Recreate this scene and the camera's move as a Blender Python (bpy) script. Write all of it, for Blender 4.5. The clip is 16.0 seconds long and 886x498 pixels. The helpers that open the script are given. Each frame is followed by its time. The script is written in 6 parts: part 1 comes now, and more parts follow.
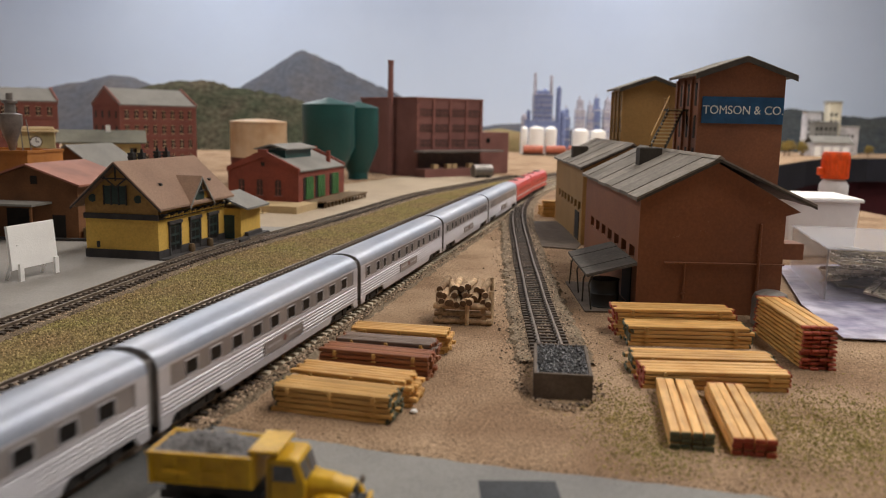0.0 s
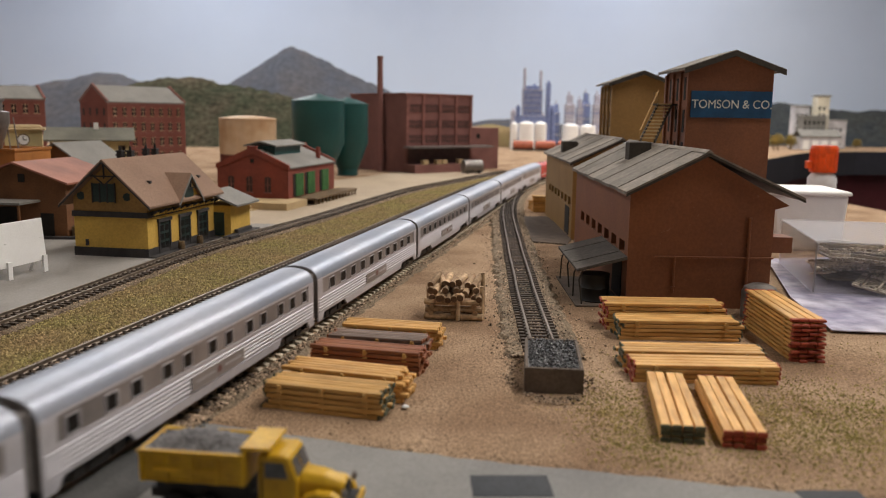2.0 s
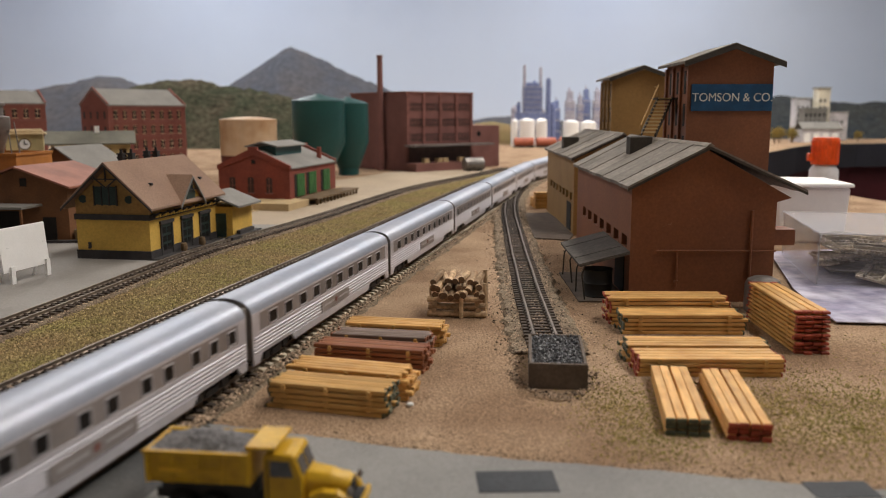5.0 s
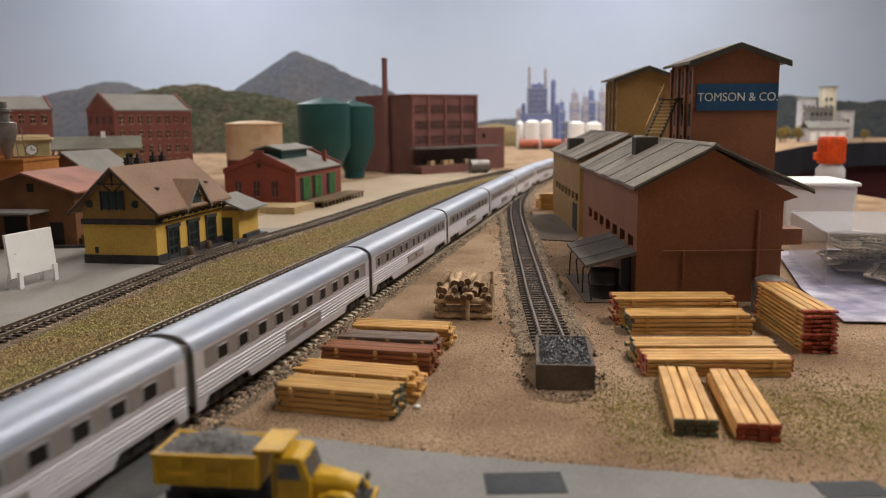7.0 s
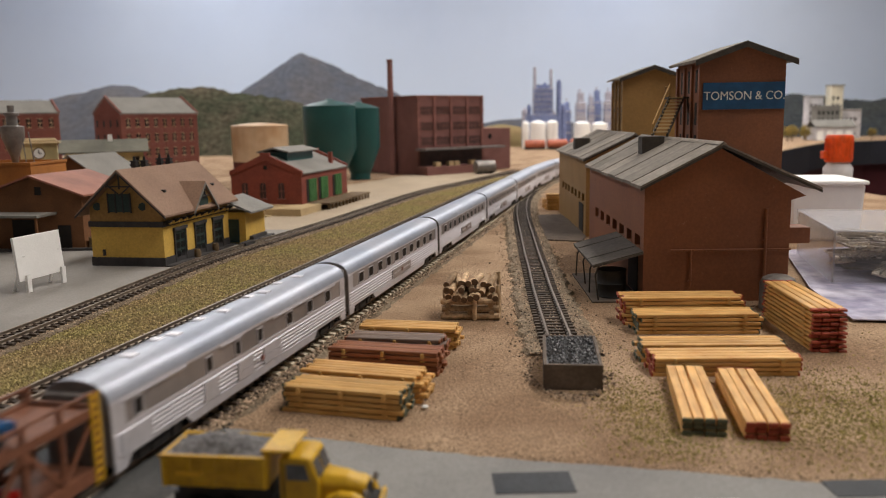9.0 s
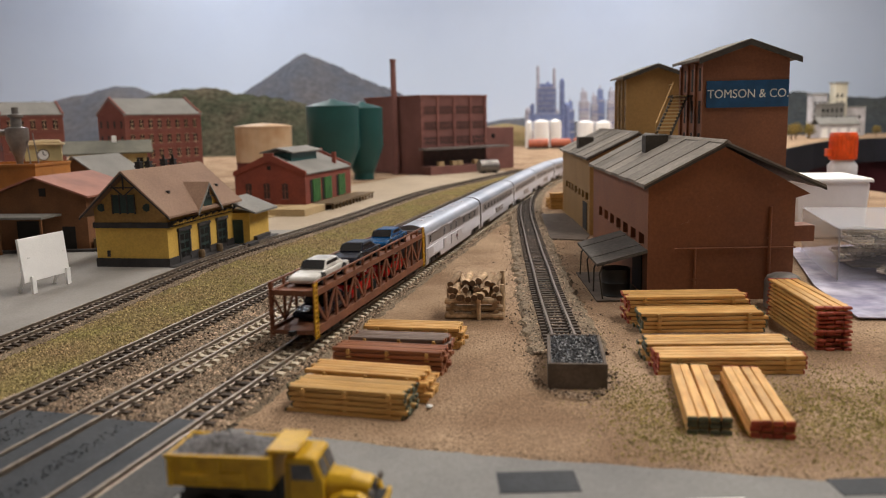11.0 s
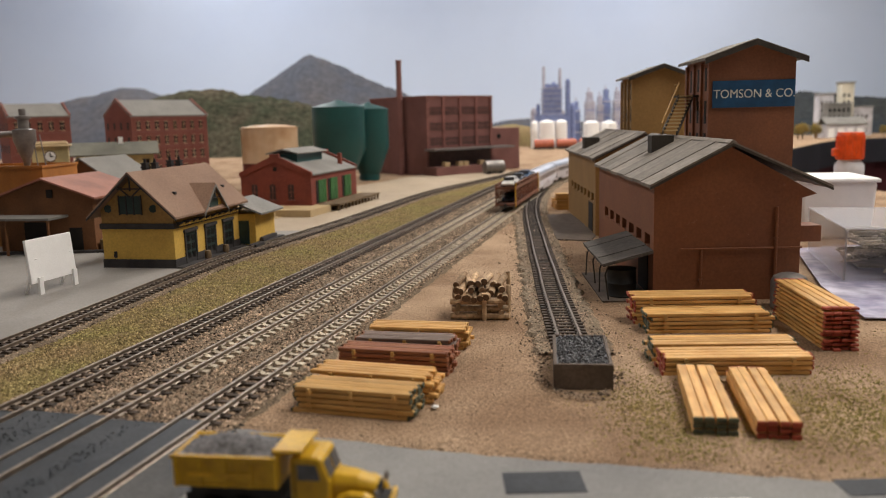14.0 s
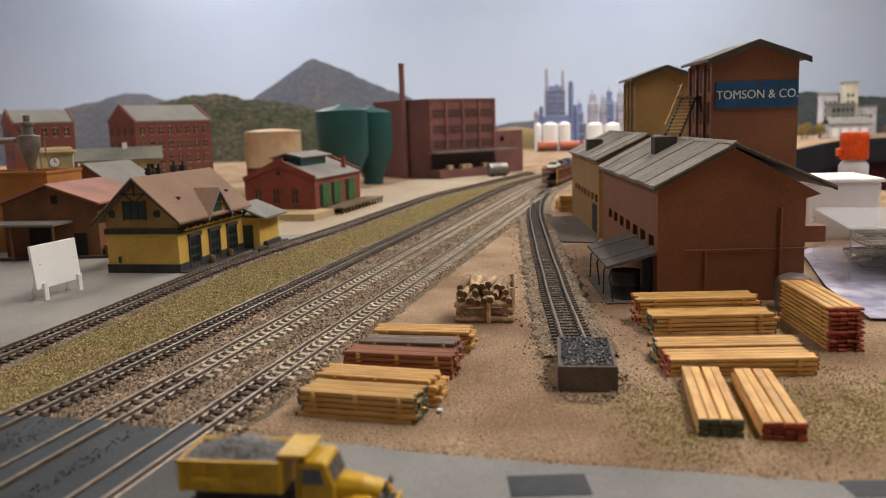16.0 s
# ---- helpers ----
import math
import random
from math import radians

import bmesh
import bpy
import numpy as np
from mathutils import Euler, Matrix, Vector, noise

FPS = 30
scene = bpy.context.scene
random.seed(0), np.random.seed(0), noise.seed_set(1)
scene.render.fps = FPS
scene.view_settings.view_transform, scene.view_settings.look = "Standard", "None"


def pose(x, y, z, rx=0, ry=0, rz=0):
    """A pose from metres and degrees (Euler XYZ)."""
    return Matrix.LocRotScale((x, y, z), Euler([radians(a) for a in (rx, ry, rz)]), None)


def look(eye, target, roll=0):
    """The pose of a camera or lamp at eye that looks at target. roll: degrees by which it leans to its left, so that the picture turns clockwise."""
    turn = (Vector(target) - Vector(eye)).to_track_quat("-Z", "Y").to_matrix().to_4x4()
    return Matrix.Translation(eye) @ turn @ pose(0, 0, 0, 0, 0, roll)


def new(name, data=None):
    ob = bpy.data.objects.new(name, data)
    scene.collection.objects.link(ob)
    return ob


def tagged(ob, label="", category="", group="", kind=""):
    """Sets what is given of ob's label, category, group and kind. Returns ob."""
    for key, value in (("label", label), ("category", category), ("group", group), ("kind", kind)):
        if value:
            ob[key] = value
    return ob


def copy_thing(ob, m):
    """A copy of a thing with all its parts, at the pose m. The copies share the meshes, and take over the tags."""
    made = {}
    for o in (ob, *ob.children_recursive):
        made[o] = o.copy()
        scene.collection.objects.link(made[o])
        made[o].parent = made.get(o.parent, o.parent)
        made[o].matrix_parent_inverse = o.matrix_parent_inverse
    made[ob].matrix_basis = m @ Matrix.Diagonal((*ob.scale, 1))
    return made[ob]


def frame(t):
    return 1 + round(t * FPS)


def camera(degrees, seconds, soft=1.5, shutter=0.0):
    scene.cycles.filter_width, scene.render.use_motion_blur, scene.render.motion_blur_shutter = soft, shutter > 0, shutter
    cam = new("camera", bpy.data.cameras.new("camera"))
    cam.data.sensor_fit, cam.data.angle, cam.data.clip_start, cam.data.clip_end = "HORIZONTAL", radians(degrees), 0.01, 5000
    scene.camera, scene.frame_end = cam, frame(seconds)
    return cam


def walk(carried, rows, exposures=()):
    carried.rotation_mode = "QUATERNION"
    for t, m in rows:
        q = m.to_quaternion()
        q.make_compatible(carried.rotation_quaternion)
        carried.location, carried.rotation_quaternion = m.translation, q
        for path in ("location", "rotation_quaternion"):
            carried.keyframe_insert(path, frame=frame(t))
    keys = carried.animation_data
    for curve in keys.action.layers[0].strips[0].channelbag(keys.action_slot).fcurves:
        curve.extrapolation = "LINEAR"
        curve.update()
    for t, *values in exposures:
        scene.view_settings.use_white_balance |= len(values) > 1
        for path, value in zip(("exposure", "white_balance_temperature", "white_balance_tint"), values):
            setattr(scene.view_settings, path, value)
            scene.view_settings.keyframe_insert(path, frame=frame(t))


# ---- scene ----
import itertools
import functools

# ---------------------------------------------------------------- camera
cam = camera(56.4, 16.0, soft=1.0, shutter=0.4)
PATH = [
    (0.0, look((-0.00054, 0.00011, 0.09257), (0.02269, 0.98786, -0.06177), 1.133)),
    (0.5, look((-0.00054, 0.00008, 0.09259), (0.02676, 0.98745, -0.06344), 1.077)),
    (1.0, look((-0.00053, 0.00007, 0.09259), (0.02967, 0.98719, -0.06454), 0.971)),
    (1.5, look((-0.00049, 0.00007, 0.09255), (0.03243, 0.98697, -0.06540), 0.911)),
    (2.0, look((-0.00045, 0.00005, 0.09249), (0.03405, 0.98671, -0.06660), 0.837)),
    (2.5, look((-0.00039, 0.00004, 0.09242), (0.03481, 0.98658, -0.06723), 0.683)),
    (3.0, look((-0.00036, 0.00004, 0.09233), (0.03471, 0.98636, -0.06874), 0.543)),
    (3.5, look((-0.00036, 0.00005, 0.09221), (0.03405, 0.98644, -0.06859), 0.344)),
    (4.0, look((-0.00035, 0.00007, 0.09206), (0.03342, 0.98626, -0.07005), 0.204)),
    (6.5, look((-0.00034, 0.00010, 0.09192), (0.02604, 0.98711, -0.06651), -0.470)),
    (7.0, look((-0.00035, 0.00013, 0.09180), (0.02392, 0.98726, -0.06627), -0.570)),
    (7.5, look((-0.00040, 0.00017, 0.09169), (0.02147, 0.98753, -0.06532), -0.674)),
    (8.0, look((-0.00045, 0.00022, 0.09159), (0.01989, 0.98757, -0.06564), -0.778)),
    (8.5, look((-0.00048, 0.00024, 0.09151), (0.01834, 0.98758, -0.06595), -0.883)),
    (9.0, look((-0.00051, 0.00022, 0.09144), (0.01621, 0.98775, -0.06507), -0.956)),
    (11.5, look((-0.00052, 0.00018, 0.09140), (0.01100, 0.98772, -0.06554), -1.277)),
    (12.0, look((-0.00056, 0.00013, 0.09137), (0.01012, 0.98785, -0.06452), -1.287)),
    (12.5, look((-0.00059, 0.00013, 0.09136), (0.00829, 0.98788, -0.06443), -1.318)),
    (13.0, look((-0.00054, 0.00009, 0.09135), (0.00673, 0.98785, -0.06447), -1.309)),
    (13.5, look((-0.00050, 0.00006, 0.09137), (0.00580, 0.98782, -0.06444), -1.338)),
    (14.0, look((-0.00042, 0.00002, 0.09141), (0.00460, 0.98778, -0.06454), -1.380)),
    (14.5, look((-0.00034, 0.00004, 0.09144), (0.00368, 0.98806, -0.06278), -1.474)),
    (15.0, look((-0.00031, 0.00007, 0.09146), (0.00117, 0.98815, -0.06247), -1.687)),
    (15.5, look((-0.00024, 0.00011, 0.09148), (0.00060, 0.98831, -0.06167), -1.723)),
    (16.0, look((-0.00015, 0.00007, 0.09150), (-0.00015, 0.98839, -0.06091), -1.814)),
]
walk(cam, PATH, exposures=((0.0, -0.05), (9.0, -0.03), (11.5, 0.06), (16.0, 0.05)))
cam.data.dof.use_dof, cam.data.dof.focus_distance, cam.data.dof.aperture_fstop = True, 0.42, 16.5

# ---------------------------------------------------------------- light of the room
world = bpy.data.worlds.new("room_world")
scene.world = world
world.use_nodes = True
world.node_tree.nodes["Background"].inputs[0].default_value = (0.80, 0.86, 1.0, 1)
world.node_tree.nodes["Background"].inputs[1].default_value = 0.05
scene.view_settings.exposure = 0.0


def assumed_lamp_light(x, y, z, sx, sy, watts, colour):
    d = bpy.data.lights.new("assumed_lamp_light", "AREA")
    d.shape, d.size, d.size_y, d.energy, d.color = "RECTANGLE", sx, sy, watts, colour
    ob = new("assumed_lamp_light", d)
    ob.matrix_world = pose(x, y, z, 0, 0, 0)
    return ob


# First two lamps assumed, unseen; the left and two backdrop lamps are added fill.
LAMPS = ((0.80, 0.30, 16.0), (0.80, 1.75, 18.5), (-1.2, 0.6, 5.0), (-0.85, 2.75, 21.0), (0.95, 2.80, 15.0))
for lx, ly, lw in LAMPS:
    assumed_lamp_light(lx, ly, 1.345, 0.30, 1.15, lw, (1.0, 0.93, 0.855) if ly < 2.5 else (1.0, 0.965, 0.93))

# ---------------------------------------------------------------- materials
MM = 0.001


def mat(name, colour, rough=0.7, metal=0.0, var=0.25, scale=900.0, bump=0.3, second=None, patch=120.0, depth=0.0003, rand=0.0,
        spec=0.4, grain=None, island=False, scuff=None):
    """Procedural paint or surface: fine grain, broad stains, relief. scale is features per metre."""
    m = bpy.data.materials.new(name)
    m.use_nodes = True
    nt = m.node_tree
    n, l = nt.nodes, nt.links
    b = n["Principled BSDF"]
    b.inputs["Roughness"].default_value, b.inputs["Metallic"].default_value = rough, metal
    b.inputs["Specular IOR Level"].default_value = spec
    tc = n.new("ShaderNodeTexCoord")
    oi = n.new("ShaderNodeObjectInfo")
    add = n.new("ShaderNodeVectorMath")
    add.operation = "ADD"
    l.new(tc.outputs["Object"], add.inputs[0])
    l.new(oi.outputs["Random"], add.inputs[1])
    src = add.outputs[0]
    if grain:
        mp = n.new("ShaderNodeMapping")
        mp.inputs["Scale"].default_value = grain
        l.new(src, mp.inputs[0])
        src = mp.outputs[0]
    fine = n.new("ShaderNodeTexNoise")
    fine.inputs["Scale"].default_value, fine.inputs["Detail"].default_value = scale, 4
    broad = n.new("ShaderNodeTexNoise")
    broad.inputs["Scale"].default_value, broad.inputs["Detail"].default_value = patch, 5
    l.new(src, fine.inputs["Vector"]), l.new(add.outputs[0], broad.inputs["Vector"])
    c2 = second or tuple(c * 0.62 for c in colour)
    mix = n.new("ShaderNodeMix")
    mix.data_type = "RGBA"
    mix.inputs[6].default_value, mix.inputs[7].default_value = (*colour, 1), (*c2, 1)
    ramp = n.new("ShaderNodeMapRange")
    ramp.inputs[1].default_value, ramp.inputs[2].default_value = 0.36, 0.68
    l.new(broad.outputs[0], ramp.inputs[0])
    l.new(ramp.outputs[0], mix.inputs[0])
    hsv = n.new("ShaderNodeHueSaturation")
    val = n.new("ShaderNodeMapRange")
    val.inputs[1].default_value, val.inputs[2].default_value = 0.25, 0.75
    val.inputs[3].default_value, val.inputs[4].default_value = 1 - var, 1 + var
    l.new(fine.outputs[0], val.inputs[0])
    last = val.outputs[0]
    if rand or island:
        rv = n.new("ShaderNodeMapRange")
        rv.inputs[3].default_value, rv.inputs[4].default_value = 1 - (rand or 0.3), 1 + (rand or 0.3)
        if island:
            l.new(n.new("ShaderNodeNewGeometry").outputs["Random Per Island"], rv.inputs[0])
        else:
            l.new(oi.outputs["Random"], rv.inputs[0])
        mul = n.new("ShaderNodeMath")
        mul.operation = "MULTIPLY"
        l.new(last, mul.inputs[0]), l.new(rv.outputs[0], mul.inputs[1])
        last = mul.outputs[0]
    l.new(last, hsv.inputs["Value"])
    col = mix.outputs[2]
    if scuff:
        spots = n.new("ShaderNodeTexNoise")
        spots.inputs["Scale"].default_value, spots.inputs["Detail"].default_value, spots.inputs["Roughness"].default_value = 260, 8, 0.75
        l.new(add.outputs[0], spots.inputs["Vector"])
        sr = n.new("ShaderNodeMapRange")
        sr.inputs[1].default_value, sr.inputs[2].default_value, sr.inputs[4].default_value = 0.64, 0.72, 0.75
        l.new(spots.outputs[0], sr.inputs[0])
        wear = n.new("ShaderNodeMix")
        wear.data_type = "RGBA"
        wear.inputs[7].default_value = (*scuff, 1)
        l.new(sr.outputs[0], wear.inputs[0]), l.new(col, wear.inputs[6])
        col = wear.outputs[2]
    l.new(col, hsv.inputs["Color"])
    l.new(hsv.outputs[0], b.inputs["Base Color"])
    if bump:
        bp = n.new("ShaderNodeBump")
        bp.inputs["Strength"].default_value, bp.inputs["Distance"].default_value = bump, depth
        l.new(fine.outputs[0], bp.inputs["Height"])
        l.new(bp.outputs[0], b.inputs["Normal"])
    return m


def clear_sheet(name, film):
    """Clear plastic: see-through, with a little milky, glossy film."""
    m = bpy.data.materials.new(name)
    m.use_nodes = True
    n, l = m.node_tree.nodes, m.node_tree.links
    b = n["Principled BSDF"]
    b.inputs["Base Color"].default_value, b.inputs["Roughness"].default_value = (0.82, 0.81, 0.84, 1), 0.15
    see = n.new("ShaderNodeBsdfTransparent")
    see.inputs[0].default_value = (0.97, 0.97, 0.97, 1)
    mix = n.new("ShaderNodeMixShader")
    mix.inputs[0].default_value = film
    l.new(see.outputs[0], mix.inputs[1]), l.new(b.outputs[0], mix.inputs[2])
    l.new(mix.outputs[0], n["Material Output"].inputs["Surface"])
    return m


DIRT = mat("dirt", (0.250, 0.161, 0.099), 0.95, var=0.6, scale=1100, bump=0.9, second=(0.425, 0.300, 0.195), patch=25, depth=0.0008, spec=0.1)
ASPHALT = mat("road_grey", (0.20, 0.196, 0.19), 0.85, var=0.16, scale=1300, second=(0.275, 0.268, 0.255), patch=18, spec=0.25)
CROSSING = mat("crossing_asphalt", (0.014, 0.018, 0.023), 0.62, var=0.4, scale=900, second=(0.033, 0.037, 0.042), patch=50, spec=0.3)
PAVING = mat("platform_grey", (0.285, 0.268, 0.248), 0.8, var=0.14, scale=1100, second=(0.215, 0.20, 0.182), patch=14, spec=0.25)
TURF = mat("turf", (0.22, 0.175, 0.08), 0.95, var=0.5, scale=1300, second=(0.24, 0.165, 0.085), patch=22, depth=0.0012, bump=0.8, spec=0.1)
TURFBIT = mat("turf_tufts", (0.335, 0.285, 0.12), 0.95, var=0.3, second=(0.36, 0.26, 0.14), patch=22, spec=0.1, island=True, rand=0.5)
GRAVEL = mat("gravel_bed", (0.17, 0.128, 0.088), 0.95, var=0.8, scale=1000, second=(0.25, 0.195, 0.135), patch=60, depth=0.001, bump=0.8, spec=0.15)
STONE = mat("ballast_stone", (0.41, 0.305, 0.215), 0.9, var=0.3, second=(0.20, 0.145, 0.103), patch=60, spec=0.15, island=True, rand=0.95)
PEBBLE = mat("dirt_pebble", (0.27, 0.195, 0.13), 0.95, var=0.3, second=(0.145, 0.105, 0.072), patch=40, spec=0.1, island=True, rand=0.7)
YARD_GRASS = mat("yard_grass_tufts", (0.27, 0.235, 0.075), 0.95, var=0.3, second=(0.36, 0.27, 0.11), patch=30, spec=0.1, island=True, rand=0.45)
RAIL = mat("weathered_rail", (0.30, 0.245, 0.19), 0.48, 0.55, var=0.2, scale=500, second=(0.19, 0.15, 0.12))
TIE_DARK = mat("dark_tie", (0.074, 0.052, 0.037), 0.8, var=0.3, rand=0.3)
TIE_LIGHT = mat("concrete_tie", (0.52, 0.45, 0.345), 0.8, var=0.2, second=(0.40, 0.34, 0.255), rand=0.2)
RUST_BRICK = mat("reddish_brown_wall", (0.228, 0.084, 0.035), 0.62, var=0.14, scale=700, second=(0.185, 0.067, 0.030), patch=35, bump=0.15, scuff=(0.36, 0.22, 0.14))
CROSS_GREY = mat("worn_crossing_grey", (0.062, 0.062, 0.062), 0.7, var=0.25, scale=900, second=(0.095, 0.093, 0.090), patch=30, spec=0.3)
OCHRE_WALL = mat("ochre_brown_wall", (0.31, 0.175, 0.055), 0.65, var=0.12, scale=700, second=(0.26, 0.145, 0.045), patch=35, bump=0.15)
ROOF_GREY = mat("grey_brown_roof", (0.165, 0.14, 0.112), 0.8, var=0.3, scale=500, second=(0.24, 0.21, 0.175), patch=60, rand=0.25, scuff=(0.36, 0.33, 0.28))
AWNING = mat("dark_awning_sheet", (0.075, 0.065, 0.055), 0.85, var=0.3, scale=500, second=(0.115, 0.100, 0.086), patch=60)
ROOF_DARK = mat("dark_roof_edge", (0.055, 0.045, 0.035), 0.75, var=0.25)
SIGN_BLUE = mat("blue_sign", (0.012, 0.075, 0.17), 0.5, var=0.08)
WHITE = mat("white_paint", (0.88, 0.87, 0.85), 0.6, var=0.02, second=(0.84, 0.83, 0.81))
LETTER = mat("cream_letter", (0.80, 0.79, 0.72), 0.6, var=0.05)
BLACK = mat("black_plastic", (0.012, 0.012, 0.012), 0.5, var=0.2)
# Flat dark colour standing for the shade inside openings, slots and grilles.
DARK = mat("painted_dark_recess", (0.018, 0.014, 0.011), 0.8, var=0.2)
# Blue in the roof silver stands for the sky backdrop's reflection.
SILVER = mat("silver_sky_tinted", (0.31, 0.35, 0.43), 0.47, 0.34, var=0.06, scale=300, second=(0.41, 0.43, 0.49), patch=20, bump=0.03, spec=0.5)
SILVER_MATT = mat("silver_side", (0.58, 0.57, 0.61), 0.42, 0.4, var=0.07, scale=300, second=(0.62, 0.605, 0.64), patch=25, bump=0.03, spec=0.45)
LETTERBOARD = mat("grey_beige_band", (0.37, 0.335, 0.325), 0.45, 0.4, var=0.08, scale=400, patch=30, bump=0.03)
DIAPHRAGM = mat("grey_diaphragm", (0.21, 0.19, 0.18), 0.65, var=0.15)
WINDOW = mat("dark_window", (0.010, 0.009, 0.009), 0.45, var=0.2, spec=0.2)
TRUCK_BLACK = mat("black_truck_frame", (0.02, 0.018, 0.017), 0.6, var=0.3)
WHEEL = mat("steel_wheel", (0.16, 0.13, 0.11), 0.4, 0.7)
RED_LOCO = mat("red_engine_paint", (0.62, 0.045, 0.030), 0.4, var=0.1)
RACK = mat("rust_brown_steel", (0.215, 0.083, 0.043), 0.6, var=0.25, scale=500, second=(0.15, 0.056, 0.030), patch=70)
YELLOW_BAR = mat("yellow_paint", (0.75, 0.42, 0.02), 0.55, var=0.15)
LUMBER = mat("yellow_lumber", (0.71, 0.415, 0.135), 0.6, var=0.2, scale=260, second=(0.54, 0.275, 0.070), patch=80, grain=(0.25, 3, 3), rand=0.16)
LUMBER_PALE = mat("pale_lumber", (0.60, 0.36, 0.12), 0.65, var=0.18, scale=260, second=(0.50, 0.28, 0.08), patch=80, grain=(0.25, 3, 3), rand=0.14)
LUMBER_GREY = mat("weathered_lumber", (0.17, 0.115, 0.085), 0.7, var=0.25, scale=260, second=(0.26, 0.2, 0.17), patch=60, grain=(0.25, 3, 3), rand=0.2)
LUMBER_RED = mat("red_brown_lumber", (0.30, 0.122, 0.055), 0.65, var=0.2, scale=260, second=(0.24, 0.075, 0.035), patch=60, grain=(0.25, 3, 3), rand=0.16)
END_RED = mat("red_painted_end", (0.42, 0.075, 0.035), 0.65, var=0.2)
END_GREEN = mat("green_painted_end", (0.115, 0.122, 0.075), 0.7, var=0.2)
LOG = mat("log_bark", (0.50, 0.355, 0.215), 0.85, var=0.4, scale=500, second=(0.28, 0.17, 0.09), patch=160, rand=0.45)
LOG_END = mat("log_cut_end", (0.20, 0.12, 0.07), 0.85, var=0.4)
COAL = mat("coal_lumps", (0.085, 0.085, 0.09), 0.4, var=0.5, spec=0.6, island=True, rand=0.7)
BUNKER = mat("grey_brown_bunker", (0.14, 0.106, 0.081), 0.8, var=0.2)
TRUCK_YELLOW = mat("yellow_truck_paint", (0.60, 0.355, 0.010), 0.42, var=0.14, scale=500, second=(0.46, 0.255, 0.010), patch=90)
SANDLOAD = mat("grey_gravel_load", (0.185, 0.178, 0.178), 0.9, var=0.6, scale=900, bump=0.9, depth=0.001)
TYRE = mat("black_tyre", (0.018, 0.018, 0.018), 0.8)
STN_YELLOW = mat("yellow_plaster", (0.66, 0.42, 0.085), 0.7, var=0.12, scale=700, second=(0.58, 0.36, 0.075), patch=50)
STN_UPPER = mat("ochre_timber", (0.34, 0.19, 0.055), 0.7, var=0.2, scale=500, second=(0.26, 0.15, 0.045), patch=60)
STN_ROOF = mat("brown_shingle_roof", (0.27, 0.17, 0.115), 0.85, var=0.18, scale=900, second=(0.23, 0.14, 0.095), patch=40)
TEAL_DARK = mat("dark_green_door", (0.025, 0.050, 0.045), 0.5, var=0.3)
PLINTH = mat("dark_grey_plinth", (0.050, 0.045, 0.045), 0.8, var=0.2)
GREY_ROOF = mat("plain_grey_roof", (0.225, 0.215, 0.195), 0.8, var=0.15, scale=700, second=(0.185, 0.176, 0.16), patch=40)
BRICK_RED = mat("red_brick", (0.225, 0.050, 0.031), 0.75, var=0.22, scale=800, second=(0.165, 0.040, 0.027), patch=50)
BRICK_MILL = mat("mill_brick", (0.215, 0.074, 0.055), 0.8, var=0.2, scale=800, second=(0.18, 0.055, 0.042), patch=40)
BRICK_FACTORY = mat("factory_brick", (0.205, 0.092, 0.080), 0.8, var=0.18, scale=700, second=(0.160, 0.070, 0.062), patch=30)
PALE_CREAM = mat("pale_cream_wall", (0.72, 0.66, 0.52), 0.7, var=0.1, patch=20)
FACTORY_PANE = mat("dull_brown_pane", (0.060, 0.030, 0.027), 0.5, var=0.2)
TRUCK_GLASS = mat("dusty_truck_window", (0.10, 0.10, 0.105), 0.25, var=0.2)
RAIL_DARK = mat("dark_weathered_rail", (0.17, 0.135, 0.105), 0.5, 0.5, var=0.2, scale=500, second=(0.11, 0.085, 0.065))
HILL_DARK = mat("dark_blue_green_hill", (0.034, 0.040, 0.046), 0.95, var=0.4, scale=60, second=(0.052, 0.054, 0.050), patch=9, depth=0.004, spec=0.1)
AUTUMN = mat("ochre_tree_foliage", (0.30, 0.20, 0.05), 0.9, var=0.3, second=(0.16, 0.14, 0.05), patch=30, spec=0.1, island=True, rand=0.4)
FACTORY_TRIM = mat("factory_trim", (0.25, 0.105, 0.088), 0.8, var=0.15)
GREEN_DOOR = mat("green_door_paint", (0.045, 0.16, 0.040), 0.6, var=0.15)
SILO_GREEN = mat("teal_green_tank", (0.013, 0.078, 0.075), 0.4, var=0.1, scale=400, second=(0.011, 0.064, 0.064), patch=20)
TANK_TAN = mat("tan_tank", (0.60, 0.44, 0.29), 0.6, var=0.08, scale=120, second=(0.44, 0.26, 0.13), patch=26, grain=(1, 1, 0.2))
TANK_RED = mat("dark_red_tank_base", (0.16, 0.035, 0.025), 0.7)
DOCK = mat("tan_dock", (0.50, 0.37, 0.20), 0.8, var=0.1, second=(0.42, 0.31, 0.17), patch=40)
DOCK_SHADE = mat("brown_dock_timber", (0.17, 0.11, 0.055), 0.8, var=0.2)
SHED_BROWN = mat("brown_shed_wall", (0.19, 0.080, 0.030), 0.75, var=0.2, patch=50)
ROOF_RED = mat("salmon_red_roof", (0.35, 0.14, 0.09), 0.7, var=0.15, patch=40)
ORANGE = mat("orange_wall", (0.42, 0.165, 0.030), 0.65, var=0.12, patch=40)
CREAM = mat("cream_wall", (0.66, 0.54, 0.27), 0.7, var=0.1, patch=40)
GREEN_ROOF = mat("grey_green_roof", (0.17, 0.165, 0.13), 0.8, var=0.2, patch=40)
CYCLONE = mat("grey_metal", (0.24, 0.22, 0.205), 0.45, 0.5, var=0.15)
